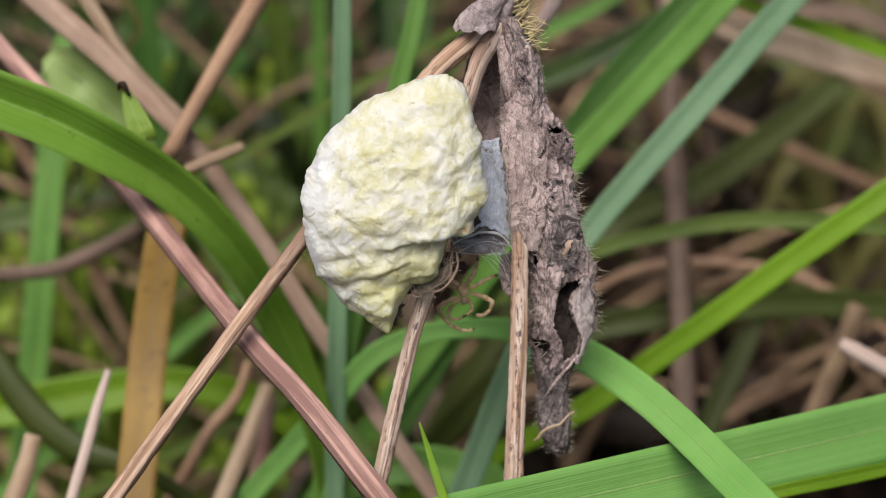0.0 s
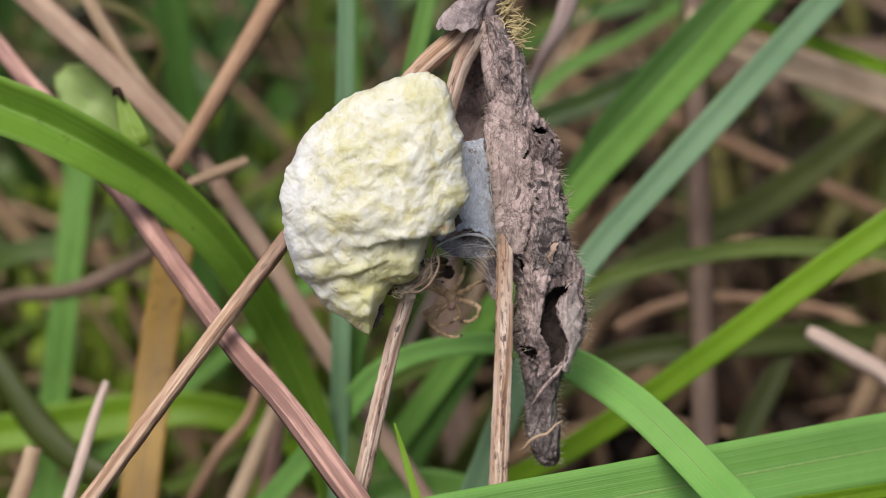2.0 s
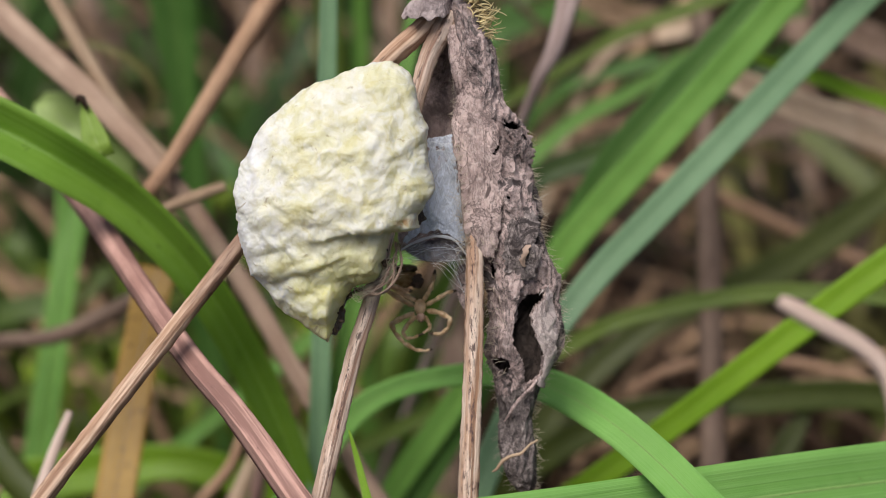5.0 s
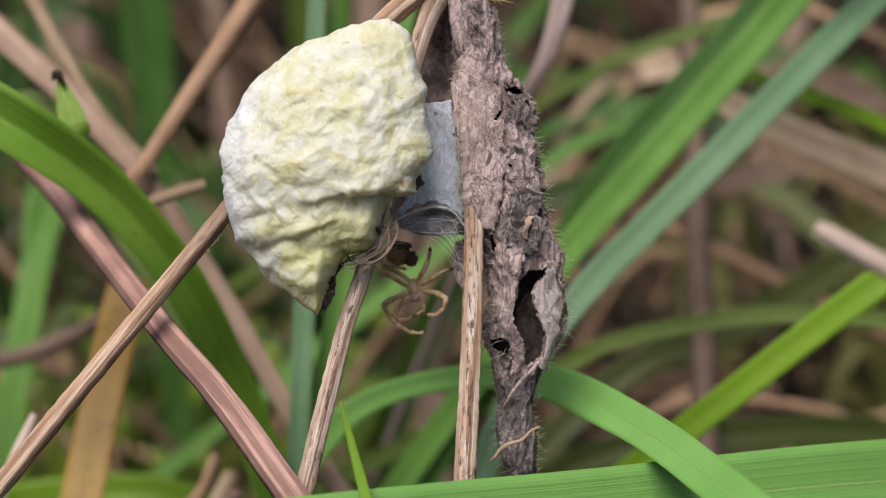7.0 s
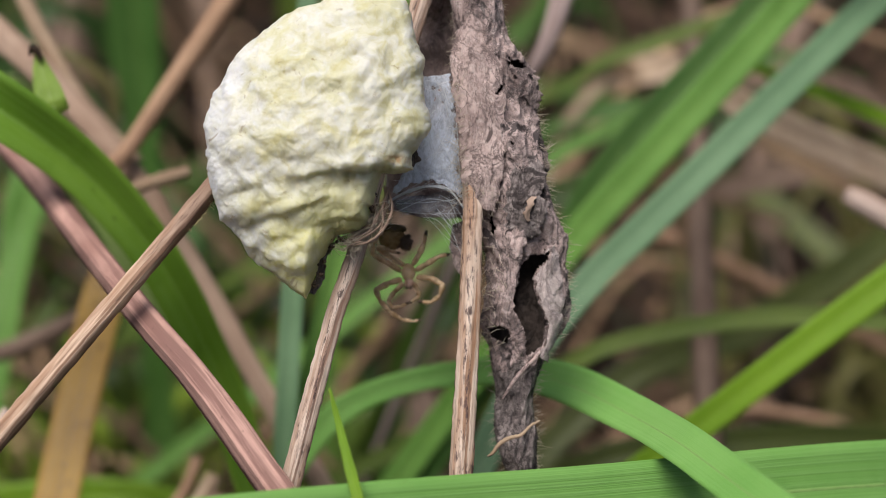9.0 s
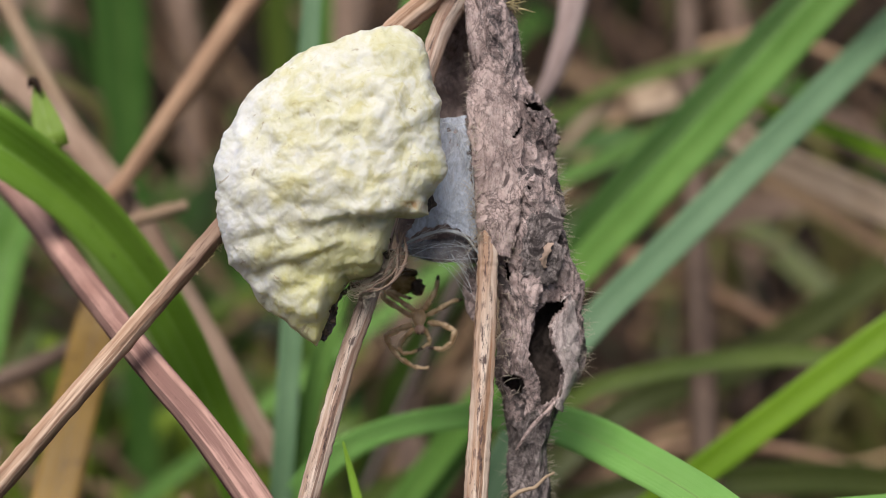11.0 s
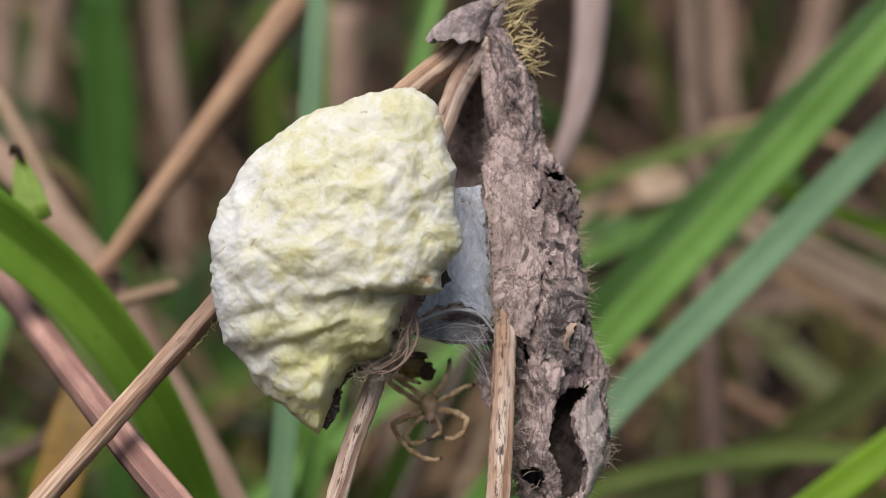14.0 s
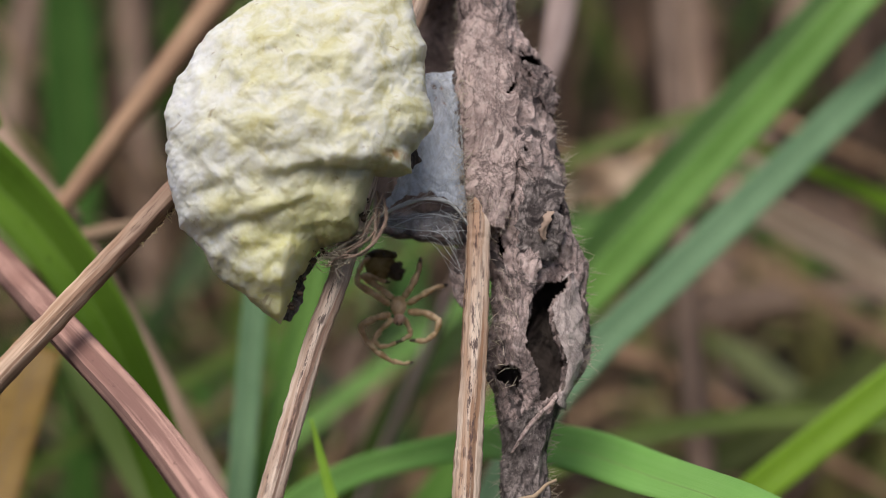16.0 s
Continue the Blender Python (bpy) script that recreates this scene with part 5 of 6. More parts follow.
crumpled_sheet("leaf_fold", [(9.21, -7.26, 2.00), (8.59, -12.12, 2.20), (7.98, -16.99, 2.20), (7.39, -21.31, 1.80), (8.35, -25.10, 1.00)], [(12.53, -6.02, 2.40), (10.99, -10.87, 2.70), (9.77, -15.72, 2.70), (9.79, -20.01, 2.40), (10.19, -24.49, 1.00)], 110, 44, LEAF_DRY, "grey crumpled fold beside the tear", amp=0.55, sag=0.3, ragged=0.2, seed=15.0, gaps=True)
crumpled_sheet("leaf_fold", [(13.50, -12.10, 2.40), (11.76, -15.10, 2.90), (11.88, -18.12, 3.00), (12.86, -21.17, 2.80), (12.26, -24.33, 2.00)], [(14.40, -11.60, 1.00), (15.00, -15.25, 1.30), (15.20, -18.30, 1.40), (14.75, -21.39, 1.20), (13.20, -25.10, 1.00)], 90, 36, LEAF_RIM, "mauve-grey rim of the torn leaf", amp=0.10, sag=0.6, ragged=0.1, fine=0.0, seed=19.0, gaps=True)
crumpled_sheet("leaf_fold", [(3.40, 22.80, 1.20), (4.20, 20.50, 2.00), (5.20, 17.40, 2.50), (5.71, 14.34, 2.60), (6.76, 11.94, 2.20)], [(4.90, 23.40, 0.80), (6.40, 21.20, 1.10), (7.90, 17.80, 1.40), (8.20, 14.74, 1.50), (8.66, 11.74, 0.80)], 80, 40, LEAF_DARK, "dark strip of leaf under the node", amp=0.4, sag=0.5, ragged=0.3, seed=23.0)
crumpled_sheet("leaf_fold", [(8.96, 11.42, 1.00), (9.36, 9.18, 2.50), (9.77, 7.34, 2.80), (10.41, 4.93, 2.20)], [(10.25, 9.94, 0.00), (11.71, 8.64, 1.20), (12.75, 6.80, 1.20), (12.68, 3.45, 0.50)], 60, 40, LEAF_DRY, "ragged shoulder of the leaf with dark gap", amp=0.5, sag=0.4, ragged=0.5, seed=27.0, gaps=True)
vein = mm([(3.30, 21.60, 0.80, 1.00), (3.40, 19.65, 1.80, 1.70), (3.80, 17.17, 2.30, 2.00), (4.25, 14.73, 2.30, 2.20), (4.80, 12.00, 1.70, 1.60), (5.20, 10.00, 1.00, 0.90)])
tv, tf, tu = tube_rings(vein, 50, 12, rough=0.12, face=(0, 0, 1), flat=0.25)
part("leaf_vein", mesh("leaf_vein", tv, tf, LEAF_PALE, tu), plant, "tan main vein of the leaf")
crumpled_sheet("leaf_fold", [(9.26, -1.77, 2.20), (9.46, -3.58, 2.80), (8.85, -6.00, 3.00), (8.54, -8.42, 3.00), (9.47, -10.38, 2.70)], [(12.29, -1.28, 1.60), (13.16, -3.59, 2.20), (12.99, -6.01, 2.70), (13.23, -8.44, 2.70), (12.23, -11.01, 2.40)], 70, 40, LEAF_DARK, "blackish crumpled patch of the leaf", amp=0.6, sag=0.2, ragged=0.3, seed=41.0, gaps=True, fine=0.2)
ridge = mm([(12.85, -23.27, 1.89, 0.26), (11.70, -24.60, 2.64, 0.38), (9.86, -26.38, 3.12, 0.45), (8.76, -27.92, 2.98, 0.32), (7.99, -29.21, 2.43, 0.19)])
tv, tf, tu = tube_rings(ridge, 50, 12, rough=0.16, face=(0, 0, 1), flat=0.4)
part("leaf_ridge", mesh("leaf_ridge", tv, tf, LEAF_PALE, tu), plant, "pale twisted ridge of the leaf")
crumpled_sheet("leaf_scrap", [(-11.62, -11.32, 4.80), (-12.32, -12.80, 5.00), (-12.67, -14.29, 5.10), (-13.40, -15.85, 5.00), (-13.65, -16.82, 4.90)], [(-10.67, -11.45, 4.60), (-11.60, -12.80, 5.00), (-11.35, -14.04, 5.20), (-11.95, -15.48, 5.10), (-12.93, -16.94, 4.90)], 50, 24, LEAF_DARK, "dark brown scrap along the torn sac edge", amp=0.5, ragged=0.16, seed=51.0)
crumpled_sheet("bark_flake", [(11.35, -6.28, 3.50), (10.96, -7.05, 3.90), (10.60, -8.07, 3.90), (10.87, -9.00, 3.50)], [(12.08, -6.22, 3.50), (11.87, -7.05, 3.90), (11.45, -7.89, 3.90), (11.23, -8.88, 3.50)], 30, 18, LEAF_TAN, "small orange-tan flake", amp=0.5, ragged=0.25, thick=0.45, seed=37.0)
tendril = mm([(12.27, -31.74, 2.25, 0.26), (11.14, -32.23, 2.78, 0.32), (10.08, -33.17, 3.22, 0.38), (8.73, -33.52, 3.35, 0.45), (7.64, -34.16, 3.28, 0.45), (6.86, -35.20, 3.12, 0.38), (6.22, -35.65, 2.74, 0.19)])
tv, tf, tu = tube_rings(tendril, 60, 8, rough=0.2, face=(0, 0, 1), flat=0.6)
part("curled_edge", mesh("curled_edge", tv, tf, STRAW, tu), plant, "thin curled leaf edge")
crumpled_sheet("leaf_scrap", [(2.74, -9.29, -1.50), (2.24, -11.44, -1.00), (2.61, -14.23, -1.00)], [(4.12, -8.67, -1.50), (4.10, -12.37, -1.00), (3.85, -15.48, -1.00)], 20, 16, LEAF_DRY, "small dry leaf scrap on the stem", amp=0.25, seed=7.0)


def node_sheath():
    """The stub of stem above the node, and the flared, ragged sheath under which the stems come out."""
    c = mm([(9.47, 55.87, -8.00, 2.21), (7.66, 36.16, -4.00, 2.41), (6.32, 30.71, -2.00, 2.63), (5.20, 28.20, -0.80, 2.90), (4.20, 26.20, 0.00, 3.20), (3.60, 24.60, 0.00, 2.80), (3.40, 23.40, 0.00, 2.20)])
    v, f, u = tube_rings(c, 40, 40, rough=0.08, seed=3.0, face=(0, 0, 1), flat=0.8)
    v = np.array([p + 0.0004 * wrinkle(p[0] * 350, p[1] * 350, p[2] * 350, 1.0) * np.array((1, 0.6, 1)) for p in v])
    part("node", mesh("node", v, f, LEAF_CAP, u), plant, "wrinkled purplish-grey node")
    rows, k = 46, 120
    outer, inner = np.zeros((rows, k, 3)), np.zeros((rows, k, 3))
    for i in range(rows):
        t = i / (rows - 1)
        c = np.array((3.9, 27.3, 0.2)) * (1 - t) + np.array((-0.15, 22.9, 0.9)) * t
        c[0] -= 1.0 * math.sin(math.pi * t)
        for j in range(k):
            a = 2 * math.pi * j / k
            wide, deep = 1.45 + 1.65 * t ** 0.6, 1.3 + 1.2 * t
            p = c + np.array((wide * math.cos(a), 0, deep * math.sin(a)))
            d = 0.45 * wrinkle(p[0] * 0.45, p[1] * 0.45, p[2] * 0.45 + 2, 1.0) + 0.05 * noise.noise(p * 2.5)
            p += d * np.array((math.cos(a), 0.2, math.sin(a)))
            p[1] += t ** 4 * (0.75 * noise.noise((2.2 * math.cos(a), 2.2 * math.sin(a), 4)) + 0.4 * noise.noise((3.7 * math.cos(a), 3.7 * math.sin(a), 1)) - 0.5 * math.sin(a))
            outer[i, j] = p
            inner[i, j] = c + (p - c) * (0.86, 1, 0.86)
    n = rows * k
    f = []
    for i in range(rows - 1):
        for j in range(k):
            a, b = i * k + j, i * k + (j + 1) % k
            f += [(a, a + k, b + k, b), (n + a, n + b, n + b + k, n + a + k)]
    f += [((rows - 1) * k + j, n + (rows - 1) * k + j, n + (rows - 1) * k + (j + 1) % k, (rows - 1) * k + (j + 1) % k) for j in range(k)]
    part("sheath", mesh("sheath", np.concatenate([outer.reshape(-1, 3), inner.reshape(-1, 3)]) / 1000, f, LEAF_CAP), plant, "flared purplish-grey sheath with a ragged edge")


node_sheath()


def hair(rng, p, d, length, width, curl):
    """One fine curved hair as a thin tapered tube, in metres."""
    p, d = np.array(p, float), np.array(d, float) / (np.linalg.norm(d) + 1e-9)
    side = np.array((rng.uniform(-1, 1), rng.uniform(-1, 1), rng.uniform(-1, 1))) * curl
    rows = [(*p, width), (*(p + d * length * 0.5 + side * length * 0.12), width * 0.8), (*(p + d * length + side * length * 0.45), width * 0.15)]
    return tube_rings(rows, 5, 4, rough=0.0, face=(0.3, 0.2, 1))


def curly(rng, p, d, length, width, curl):
    """A longer hair that winds this way and that."""
    p, d = np.array(p, float), np.array(d, float) / (np.linalg.norm(d) + 1e-9)
    turn = np.array([rng.gauss(0, 1) for _ in range(3)])
    rows = [(*p, width)]
    for k in range(5):
        d = d + curl * 0.6 * np.cross(turn, d) * 0.6 + curl * 0.25 * np.array([rng.gauss(0, 1) for _ in range(3)])
        d /= np.linalg.norm(d)
        p = p + d * length / 5
        rows.append((*p, width * (1 - 0.16 * k)))
    return tube_rings(rows, 13, 5, rough=0.0, face=(0.3, 0.2, 1))


def hairs():
    rng = random.Random(5)
    golden = []
    for _ in range(300):
        s = rng.random() ** 1.15
        p = (0.0033 + 0.0037 * s ** 0.8 + rng.gauss(0, 0.0007), 0.0309 - 0.0114 * s, rng.uniform(-0.0008, 0.0014))
        golden.append(curly(rng, p, (1.0, 0.5 + rng.uniform(-0.6, 0.5), 0.6 * rng.uniform(-1, 1)), rng.uniform(0.0010, 0.0040) * (1.1 - 0.45 * s), 0.00020, 0.38))
    v, f, u = merge(golden)
    tagged(part("bristle_tuft", mesh("bristle_tuft", v, f, HAIR, u), plant, "golden bristly hairs"), kind="stuff")
    fuzz = []
    rows, k = ROLL.shape[:2]
    for _ in range(900):
        i, j = rng.randrange(8, rows - 2), rng.choice([rng.randrange(k // 2, k), rng.randrange(-9, 10) % k, rng.randrange(k // 2 - 9, k // 2 + 10)])
        p = ROLL[i, j] / 1000
        c = ROLL[i].mean(0) / 1000
        d = (p - c) / (np.linalg.norm(p - c) + 1e-9) + np.array((rng.gauss(0, 0.3), rng.gauss(-0.25, 0.4), 0.1))
        fuzz.append(hair(rng, p, d, rng.uniform(0.0003, 0.0013) * (0.6 if i < rows * 0.3 else 1.0), 0.00005, 1.2))
    for _ in range(90):
        i, j = rng.randrange(int(rows * 0.40), int(rows * 0.86)), rng.randrange(-10, 8) % k
        p = ROLL[i, j] / 1000
        fuzz.append(hair(rng, p, (1.0, rng.gauss(0.1, 0.5), rng.gauss(0.2, 0.3)), rng.uniform(0.0007, 0.0020), 0.00008, 0.5))
    for x, y in [(rng.gauss(3.76, 0.36), rng.uniform(-7.2, 6.7)) for _ in range(150)] + [(rng.uniform(4.4, 7.3), rng.gauss(-5.3, 0.55)) for _ in range(60)] + [(rng.gauss(7.3, 0.73), rng.uniform(-23.6, -6.0)) for _ in range(60)]:
        p = (x / 1000, y / 1000, 0.0028 + rng.uniform(-.0006, .0004))
        fuzz.append(hair(rng, p, (rng.uniform(-1, 0.6), rng.uniform(-0.8, 0.8), rng.uniform(0, 0.6)), rng.uniform(0.0006, 0.0020), 0.00006, 1.2))
    v, f, u = merge(fuzz)
    tagged(part("leaf_fuzz", mesh("leaf_fuzz", v, f, HAIR_GREY, u), plant, "fine pale leaf hairs"), kind="stuff")
    brist = []
    for _ in range(26):
        s = 0.42 * rng.random() ** 1.3
        p = (-0.0238 - 0.0088 * s, -0.0053 - 0.0104 * s, 0.0020 + 0.0024 * s)
        brist.append(curly(rng, p, (0.9, -0.5, rng.uniform(-0.3, 0.6)), rng.uniform(0.0005, 0.0014), 0.00009, 1.0))
    v, f, u = merge(brist)
    tagged(part("stem_fuzz", mesh("stem_fuzz", v, f, HAIR, u), plant, "short curled bristles on a stem"), kind="stuff")


hairs()

# ---- the egg sac ----
def egg_sac():
    # reach of the outline from the middle, in mm, every 5 degrees from the right, counter-clockwise
    reach = [12.3, 12.7, 12.8, 12.6, 12.8, 13.1, 13.6, 14.8, 15.0, 15.5, 16.5, 17.8, 18.4, 18.4, 17.8, 16.9, 16.2, 15.6, 14.9, 14.7, 14.4, 14.1, 13.7, 13.3, 13.1, 13.0, 13.0, 12.8, 12.7, 12.4, 12.3, 12.4, 12.5, 12.5, 12.6, 12.6, 12.4, 12.4, 12.5, 12.8, 13.0, 13.1, 13.4, 13.8, 14.4, 14.1, 14.2, 14.7, 15.5, 15.8, 16.0, 16.6, 17.4, 18.2, 14.0, 12.4, 11.3, 11.3, 11.4, 11.4, 11.2, 10.1, 9.7, 9.2, 8.7, 8.3, 8.3, 10.0, 11.2, 11.0, 11.0, 11.6]
    ob = sac_thing
    tagged(ob, "lumpy cream-white and yellowish egg sac fixed to dry stems", "egg sac")
    n = 300
    loop = np.array(reach + reach[:1])

    def puff(x, y, z, soft):
        """Rounded puffs parted by creases, about -0.5 to 0.5."""
        return math.sqrt(noise.noise((x, y, z)) ** 2 + soft) * 2 - 0.55

    def step(q):
        return 1 / (1 + math.exp(-max(-30, min(30, q))))

    def relief(x, y, z):
        """Crumpled silk: broad swellings, slanting folds, puffs and fine wrinkles, in mm."""
        w = noise.noise((x * 0.15 + 5, y * 0.15, z * 0.1)) * 2.6
        w2 = noise.noise((x * 0.34, y * 0.34, z * 0.2 + 8)) * 1.5
        along, across = 0.78 * x + 0.62 * y, 0.78 * y - 0.62 * x
        calm = 0.45 + 0.9 * noise.noise((x * 0.19 + 2, y * 0.19, 6))
        calm = max(0.0, min(1.0, calm))
        d = 0.8 * noise.noise((x * 0.17, y * 0.19, z * 0.2)) + 0.75 * noise.noise((x * 0.33 + 0.4 * w2, y * 0.36, z * 0.4 + 31))
        d += 0.34 * puff(along * 0.26 + 0.35 * w, across * 0.44 + 0.4 * w2, z * 0.3 + 11, 0.05) * (0.5 + 0.6 * calm)
        d += 0.42 * noise.noise((x * 0.62 + 0.5 * w2, y * 0.70 + 0.5 * w2, z * 0.5 + 3)) * (1.0 - 0.5 * calm)
        d += 0.13 * puff(along * 0.85 + 0.8 * w2, across * 1.10 + 0.5 * w, z * 0.9 + 21, 0.06)
        d += 0.09 * noise.noise((x * 1.5 + w2, y * 1.5, z * 1.5 + 7)) + 0.05 * noise.noise((x * 3.1, y * 3.1 + w2, z * 3))
        return d

    v, f = [], []
    for side, deep in ((1, 7.0), (-1, 2.2)):
        base = len(v)
        for i in range(n):
            for j in range(n):
                p, q = 2 * i / (n - 1) - 1, 2 * j / (n - 1) - 1
                p, q = p * math.sqrt(1 - q * q / 2), q * math.sqrt(1 - p * p / 2)
                rho, th = min(1.0, math.hypot(p, q)), math.atan2(q, p) % (2 * math.pi)
                o = th / (2 * math.pi) * len(reach)
                r = loop[int(o)] + (loop[int(o) + 1] - loop[int(o)]) * (o - int(o))
                r = 13.4 + (r - 13.4) * rho ** 2.2
                rim = math.sqrt(max(0.0, 1 - rho * rho))
                x, y, z = r * rho * math.cos(th), r * rho * math.sin(th), deep * rim ** 0.85 * side
                z += 0.06 * max(0, -y - 4) * rim
                d = relief(x, y, z)
                edge = 0.22 * noise.noise((x * 0.9, y * 0.9, 3.0)) + 0.12 * noise.noise((x * 2.3, y * 2.3, 9.0))
                # the upper lobe overhangs the lower one along a wavy lip, with a second fold below it
                lip = -4.0 + min(0, x - 2) * 0.20 + 0.45 * noise.noise((x * 0.6, 2, 2)) + 0.15 * noise.noise((x * 1.9, 4, 2))
                under = step((lip - y) * 9)
                d -= 1.8 * under * (0.06 + 0.94 * step((x + 0.5) * 0.55)) * math.exp(-max(0, lip - y) * 0.20)
                d += 0.55 * math.exp(-((y - lip - 0.7) / 0.8) ** 2) * step((x + 1) * 0.6)
                second = -7.0 + (x - 1.8) * 0.30 + 0.35 * noise.noise((x * 0.5, 7, 1))
                d -= 1.0 * step((second - y) * 7) * step((2.0 - x) * 1.2) * math.exp(-max(0, second - y) * 0.3) * step((x + 9) * 0.8)
                d += 0.22 * math.sin((y - 0.45 * x) * 1.3 + 2.4 * noise.noise((x * 0.2, y * 0.2, 5))) * under
                d += 0.28 * under * puff((x + y) * 0.16 + 2, (y - 0.8 * x) * 0.30, 4.0, 0.01)
                k = 1 + (0.3 * d * rim + edge * rho * rho) / max(r, 6)
                # the crown of the sac leans away
                lean = -0.15 * max(0.0, y)
                k *= 1 - lean / 153.5
                v.append((x * k / 1000, y * k / 1000, (z + lean + side * d * rim ** 0.6) / 1000))
        for i in range(n - 1):
            for j in range(n - 1):
                c = (base + i * n + j, base + (i + 1) * n + j, base + (i + 1) * n + j + 1, base + i * n + j + 1)
                f.append(c if side > 0 else c[::-1])
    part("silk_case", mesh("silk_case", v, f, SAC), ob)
    crumpled_sheet("dark_scrap", [(10.2, -1.2, 0.9), (10.4, -2.2, 1.3), (10.1, -3.4, 1.0)], [(10.7, -1.1, 0.5), (11.2, -2.3, 0.7), (10.7, -3.5, 0.5)], 24, 14, SHADE_AND_SCAR, "dark brown fold of bark", amp=0.3, ragged=0.3, seed=61.0, parent=ob)
    rng = random.Random(8)
    items = []
    for x, y, s in [(-10.97, -10.79, 5.50), (-10.89, -11.42, 5.00), (-11.92, -13.53, 5.50), (-12.05, -14.50, 5.40), (-12.78, -15.83, 5.20), (-5.72, -5.90, 5.50), (-6.08, -7.45, 5.50), (-9.81, -10.71, 5.00)]:
        for _ in range(6):
            p = np.array((x, y, s)) - np.array(SAC_AT) + np.array([rng.gauss(0, 0.22) for _ in range(3)])
            r = rng.uniform(0.08, 0.28)
            bm = bmesh.new()
            bmesh.ops.create_icosphere(bm, subdivisions=2, radius=r)
            pts = [np.array(w.co) * (1 + 0.6 * noise.noise(np.array(w.co) * 1.8 + p)) + p for w in bm.verts]
            items.append((np.array(pts) / 1000, [tuple(w.index for w in q.verts) for q in bm.faces], np.zeros((len(pts), 2))))
            bm.free()
    v, f, u = merge(items)
    tagged(part("frass", mesh("frass", v, f, CRUMB, u), ob, "dark crumbs along the torn edge"), kind="stuff")
    fib = []
    for _ in range(280):
        s = rng.random()
        p = (np.array((-5.26 - 4.18 * s + rng.gauss(0, 0.36), -7.41 - 4.18 * s ** 0.7 + rng.gauss(0, 0.36), 5.2 + rng.uniform(-0.8, 0.8))) - np.array(SAC_AT)) / 1000
        fib.append(curly(rng, p, (rng.uniform(-1, 1), rng.uniform(-1, 0.6), rng.uniform(-0.4, 0.6)), rng.uniform(0.0010, 0.0030), 0.00009, 1.3))
    for shift in (0.0, 0.5, -0.35, 0.8, -0.7):
        strip = []
        for r in [(-4.56, -5.34, 4.60, 0.30), (-4.89, -7.22, 5.40, 0.42), (-5.59, -8.97, 6.00, 0.48), (-6.76, -10.15, 6.20, 0.42), (-8.26, -11.11, 6.00, 0.36), (-9.66, -11.16, 5.40, 0.18)]:
            stray = Vector((1.1 * noise.noise((r[0] * 1.7, shift * 9, 1)), 1.1 * noise.noise((r[0] * 1.7, shift * 9, 5)), 0.5 * noise.noise((r[0], shift * 9, 8))))
            p = Vector(r[:3]) - Vector(SAC_AT) + stray + Vector((0.7 * shift, -0.7 * shift, 0.2 * shift))
            strip.append((*(p / 1000), r[3] * rng.uniform(0.35, 0.75) / 1000))
        v, f, u = tube_rings(strip, 50, 8, rough=0.3, seed=shift, face=(0, 0, 1), flat=0.4)
        part("bark_strip", mesh("bark_strip", v, f, LEAF_TAN, u), ob, "twisted tan bark strip")
    v, f, u = merge(fib)
    tagged(part("fibre_tangle", mesh("fibre_tangle", v, f, HAIR_GREY, u), ob, "tangled tan plant fibres"), kind="stuff")


egg_sac()


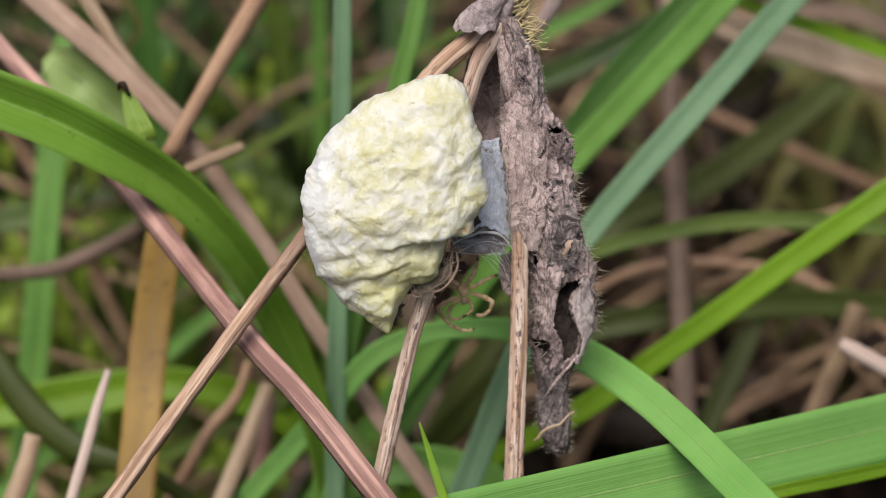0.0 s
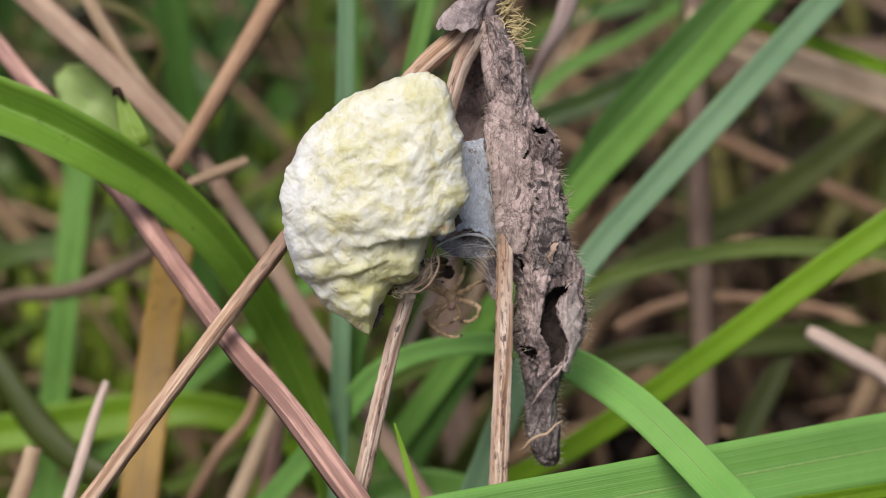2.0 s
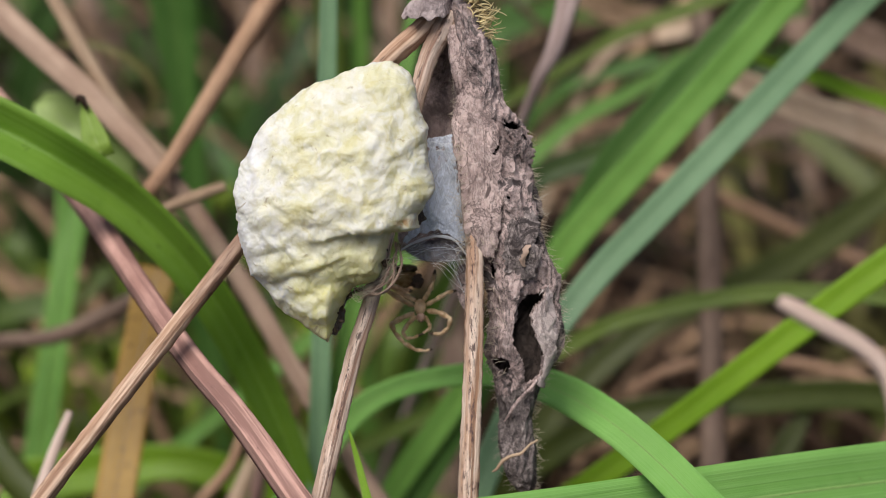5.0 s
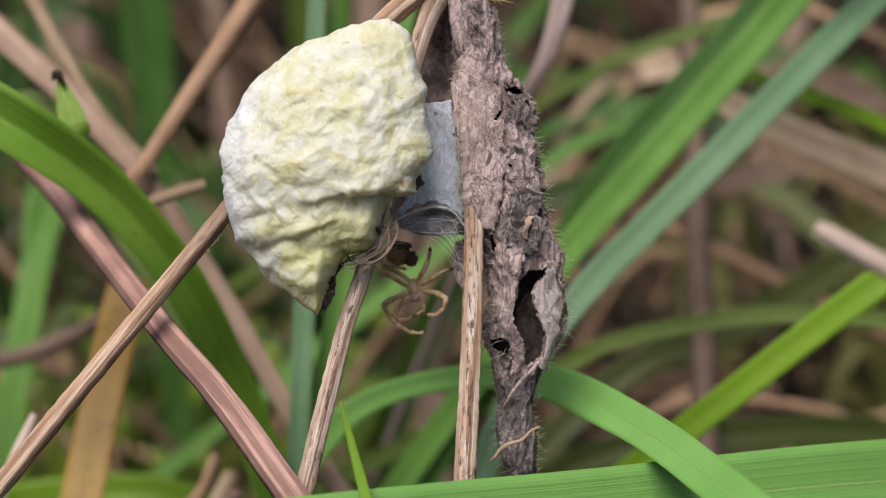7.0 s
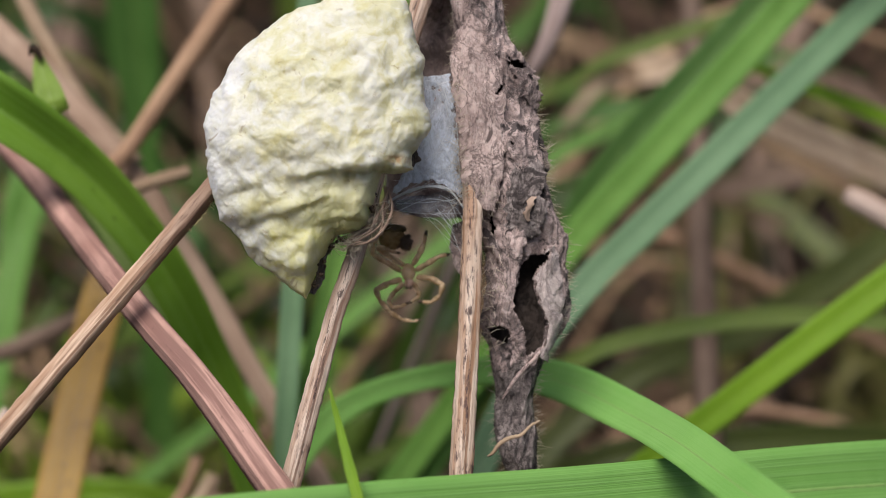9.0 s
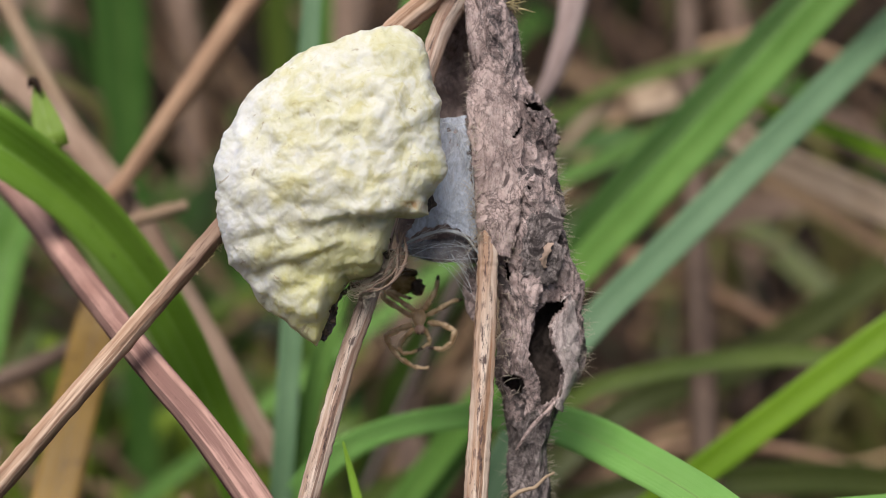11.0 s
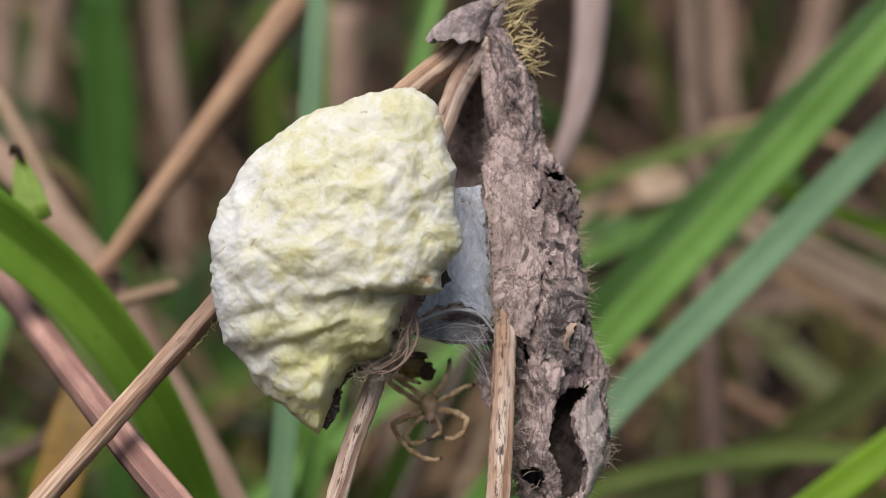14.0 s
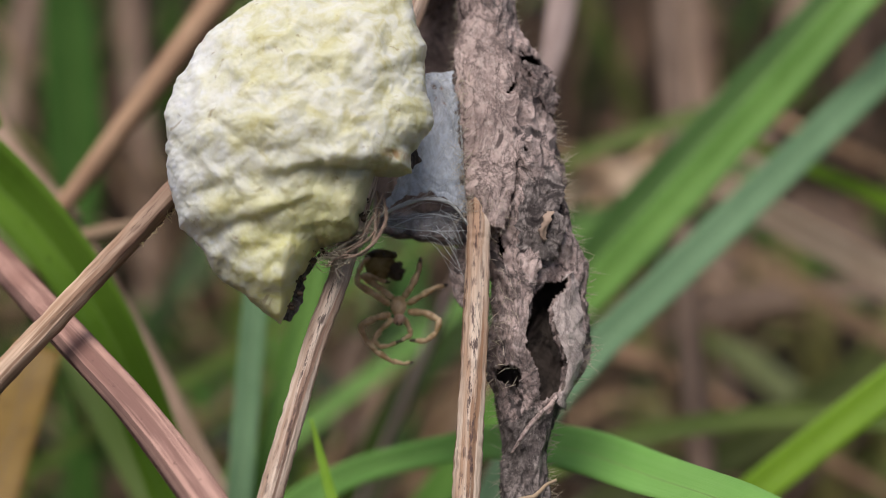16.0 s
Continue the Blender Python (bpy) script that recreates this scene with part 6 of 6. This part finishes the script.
# ---- the silk retreat between sac and leaf ----
def silk_web():
    ob = new("spider_web")
    ob.matrix_world = FRONT
    tagged(ob, "bluish-white silk web between egg sac and dry leaf", "web")
    crumpled_sheet("silk_sheet", [(-0.50, 7.65, -1.20), (-0.87, 3.79, -1.00), (-1.80, -0.56, -0.80), (-3.15, -3.77, -0.60), (-4.30, -6.10, -0.80)], [(2.60, 8.00, -1.80), (3.10, 3.80, -1.40), (3.30, -0.56, -1.10), (3.70, -4.00, -1.00), (4.20, -6.70, -1.00)], 90, 60, SILK_SHEET, "translucent silk sheet", amp=0.35, thick=0.05, parent=ob, seed=2.0, bow=2.0, gaps=True, fine=0.05, ragged=0.4)
    crumpled_sheet("silk_veil", [(-4.2, -6.1, -1.3), (-3.9, -7.3, -1.0), (-3.3, -8.3, -0.9)], [(3.6, -6.0, -2.2), (3.4, -7.6, -1.9), (2.9, -9.0, -1.6)], 40, 60, SILK_VEIL, "thin torn silk veil over the dark lip", amp=0.3, thick=0.04, parent=ob, seed=8.0, ragged=0.35, fine=0.08, bow=0.6)
    rng = random.Random(21)
    # ends of the loose threads: x and y in millimetres
    ends = [((rng.uniform(-4.5, -0.6), rng.uniform(-6.5, -1.8)), (rng.uniform(2.7, 4.0), rng.uniform(-7.4, 6.3))) for _ in range(16)]
    ends += [((-4.9 + rng.uniform(0, 1.5), -6.5 + rng.uniform(-1.9, 0.5)), (4.0, -5.8 - rng.uniform(0, 2.5))) for _ in range(5)]
    ends += [((rng.uniform(-0.9, 2.2), rng.uniform(-8.9, -7.4)), (rng.uniform(2.4, 4.1), rng.uniform(-13.0, -9.2))) for _ in range(14)]
    ends += [((rng.uniform(1.0, 3.4), rng.uniform(-7.4, 6.9)), (rng.uniform(3.4, 4.8), rng.uniform(-9.9, 6.3))) for _ in range(36)]
    ends += [((rng.uniform(-0.1, 1.0), rng.uniform(5.6, 7.6)), (rng.uniform(1.9, 3.2), rng.uniform(1.3, 7.8))) for _ in range(14)]
    for _ in range(9):
        lift = rng.uniform(-0.19, 0.19)
        arc = [(x / 1000, (y - lift * rng.uniform(0.3, 1.4)) / 1000, -0.0005 + rng.uniform(-.0002, .0002), rng.choice((0.00006, 0.0001, 0.00015))) for x, y in ((-4.71, -6.75), (-3.35, -6.01), (-1.80, -5.39), (-0.12, -5.02), (1.49, -5.14), (2.73, -5.76), (3.97, -7.50))]
        v, f, u = tube_rings(arc, 30, 5, rough=0.0, face=(0.2, 0.3, 1))
        part("strand", mesh("strand", v, f, SILK, u), ob)
    for (x0, y0), (x1, y1) in ends:
        z = -0.0008 + rng.uniform(-.0006, .0006)
        a, b = np.array((x0 / 1000, y0 / 1000, z)), np.array((x1 / 1000, y1 / 1000, z))
        c = (a + b) / 2 + np.array((0, rng.uniform(-0.0004, 0.0014), rng.uniform(-0.0004, 0.0006)))
        w = rng.choice((0.00002, 0.00003, 0.00005))
        v, f, u = tube_rings([(*a, w), (*c, w), (*b, w)], 9, 5, rough=0.0, face=(0.2, 0.3, 1))
        part("strand", mesh("strand", v, f, SILK, u), ob)


silk_web()


# ---- the spider ----
def spider():
    ob = new("spider")
    ob.matrix_world = FRONT @ Matrix.Translation((-0.00272, -0.01690, -0.0066)) @ pose(0, 0, 0, -5.6, 0, -0.5)
    tagged(ob, "small translucent tan spider hanging under the egg sac", "spider")

    def lump(name, at_mm, size, mat, rough=0.08, label="", under=None):
        bm = bmesh.new()
        bmesh.ops.create_icosphere(bm, subdivisions=4, radius=1)
        for w in bm.verts:
            k = 1 + rough * noise.fractal(w.co * 1.7 + Vector(at_mm), 0.8, 2.0, 3)
            w.co = Vector((w.co.x * size[0] * k + at_mm[0], w.co.y * size[1] * k + at_mm[1], w.co.z * size[2] * k + at_mm[2])) / 1000
        me = bpy.data.meshes.new(name)
        bm.to_mesh(me)
        bm.free()
        me.materials.append(mat)
        me.polygons.foreach_set("use_smooth", np.full(len(me.polygons), True))
        return part(name, me, under or ob, label)

    lump("sternum", (0.0, 1.75, -0.1), (0.80, 1.05, 0.50), SKIN, 0.12)
    mouth = lump("mouthparts", (0.08, 0.35, 0.25), (0.62, 0.60, 0.45), SKIN_PINK, 0.15, "pinkish mouthparts")
    for x in (-0.16, 0.30):
        lump("fang", (x, -0.10, 0.55), (0.11, 0.24, 0.12), CRUMB, 0.1, "tiny black fang", under=mouth)
    shell = lump("carapace", (-1.95, 5.9, 0.2), (1.55, 1.45, 1.0), SHELL, 0.10, "lifted glassy olive-brown carapace")
    lump("brow", (-1.85, 6.9, 0.35), (1.6, 0.65, 0.85), SKIN_DARK, 0.14, "dark brown brow of the carapace", under=shell)
    lump("eye", (-1.6, 6.85, 1.10), (0.17, 0.17, 0.14), CRUMB, 0.05, "shiny dark eye", under=shell)
    # crumpled dark remains next to the carapace, not part of the body
    lump("abdomen", (-0.35, 5.2, 0.6), (0.75, 0.80, 0.6), CRUMB, 0.65, "shrivelled dark remains beside the carapace")
    # legs, in mm from the mouth: x, y, z, width
    legs = [
        [(0.5, 2.6, -0.1, 0.50), (1.35, 3.9, 0.6, 0.62), (1.95, 5.2, 0.9, 0.50), (2.15, 6.7, 0.4, 0.34)],
        [(0.9, 2.0, -0.1, 0.50), (2.2, 2.7, 0.6, 0.60), (3.7, 3.6, 0.8, 0.48), (5.0, 3.95, 0.2, 0.30)],
        [(-0.5, 2.5, -0.1, 0.50), (-2.3, 3.7, 0.8, 0.62), (-3.7, 4.6, 0.9, 0.55), (-3.3, 4.75, 1.4, 0.44), (-2.0, 4.2, 1.5, 0.40), (-0.9, 3.95, 1.3, 0.28)],
        [(-0.9, 1.9, -0.1, 0.52), (-2.7, 3.0, 0.5, 0.64), (-4.25, 3.95, 0.6, 0.55), (-4.15, 5.1, 0.7, 0.48), (-3.6, 6.2, 0.8, 0.44), (-2.6, 6.9, 0.7, 0.36)],
        [(1.0, 1.2, -0.1, 0.58), (2.6, 1.0, 0.9, 0.66), (4.1, 0.2, 1.2, 0.60), (3.75, -1.1, 1.0, 0.46), (2.7, -1.9, 0.8, 0.50), (1.1, -1.8, 0.5, 0.28)],
        [(-0.9, 0.9, -0.1, 0.58), (-2.4, 0.4, 0.9, 0.66), (-3.85, -0.4, 1.2, 0.60), (-3.4, -1.6, 1.0, 0.50), (-2.2, -3.0, 0.9, 0.52), (-0.7, -3.95, 0.8, 0.46), (0.6, -4.15, 0.5, 0.34), (1.5, -3.9, 0.3, 0.24)],
        [(-0.6, 0.5, -0.1, 0.48), (-1.8, -0.6, -0.5, 0.50), (-2.5, -1.7, -0.4, 0.46), (-1.9, -2.45, 0.2, 0.42), (-0.9, -2.35, 0.5, 0.38), (0.15, -1.85, 0.5, 0.26)],
        [(0.6, 0.5, -0.1, 0.46), (1.15, -0.5, -0.3, 0.46), (1.25, -1.2, -0.2, 0.40), (0.6, -1.6, 0.3, 0.36), (0.2, -1.95, 0.4, 0.28)],
    ]
    for rows in legs:
        pts = np.array(rows) * (1, 1, 1, 1.12) / 1000
        row = []
        for p, q in zip(pts[:-1], pts[1:]):
            for share, wide in ((0.0, 0.74), (0.22, 1.10), (0.6, 1.0), (0.9, 0.80)):
                m = p * (1 - share) + q * share
                row.append((*m[:3], m[3] * wide))
        row.append((*pts[-1][:3], pts[-1][3] * 0.6))
        v, f, u = tube_rings(row, 8 * len(row), 10, rough=0.05, seed=rows[1][0], face=(0.1, 0.2, 1))
        leg = part("leg", mesh("leg", v, f, SKIN, u), ob, "jointed translucent tan leg")
        tip = np.array(row[-3:])
        tip[:, 3] *= 1.12
        v, f, u = tube_rings(tip, 8, 8, rough=0.05, face=(0.1, 0.2, 1))
        part("claw", mesh("claw", v, f, CRUMB, u), leg, "dark tip of the leg")


spider()
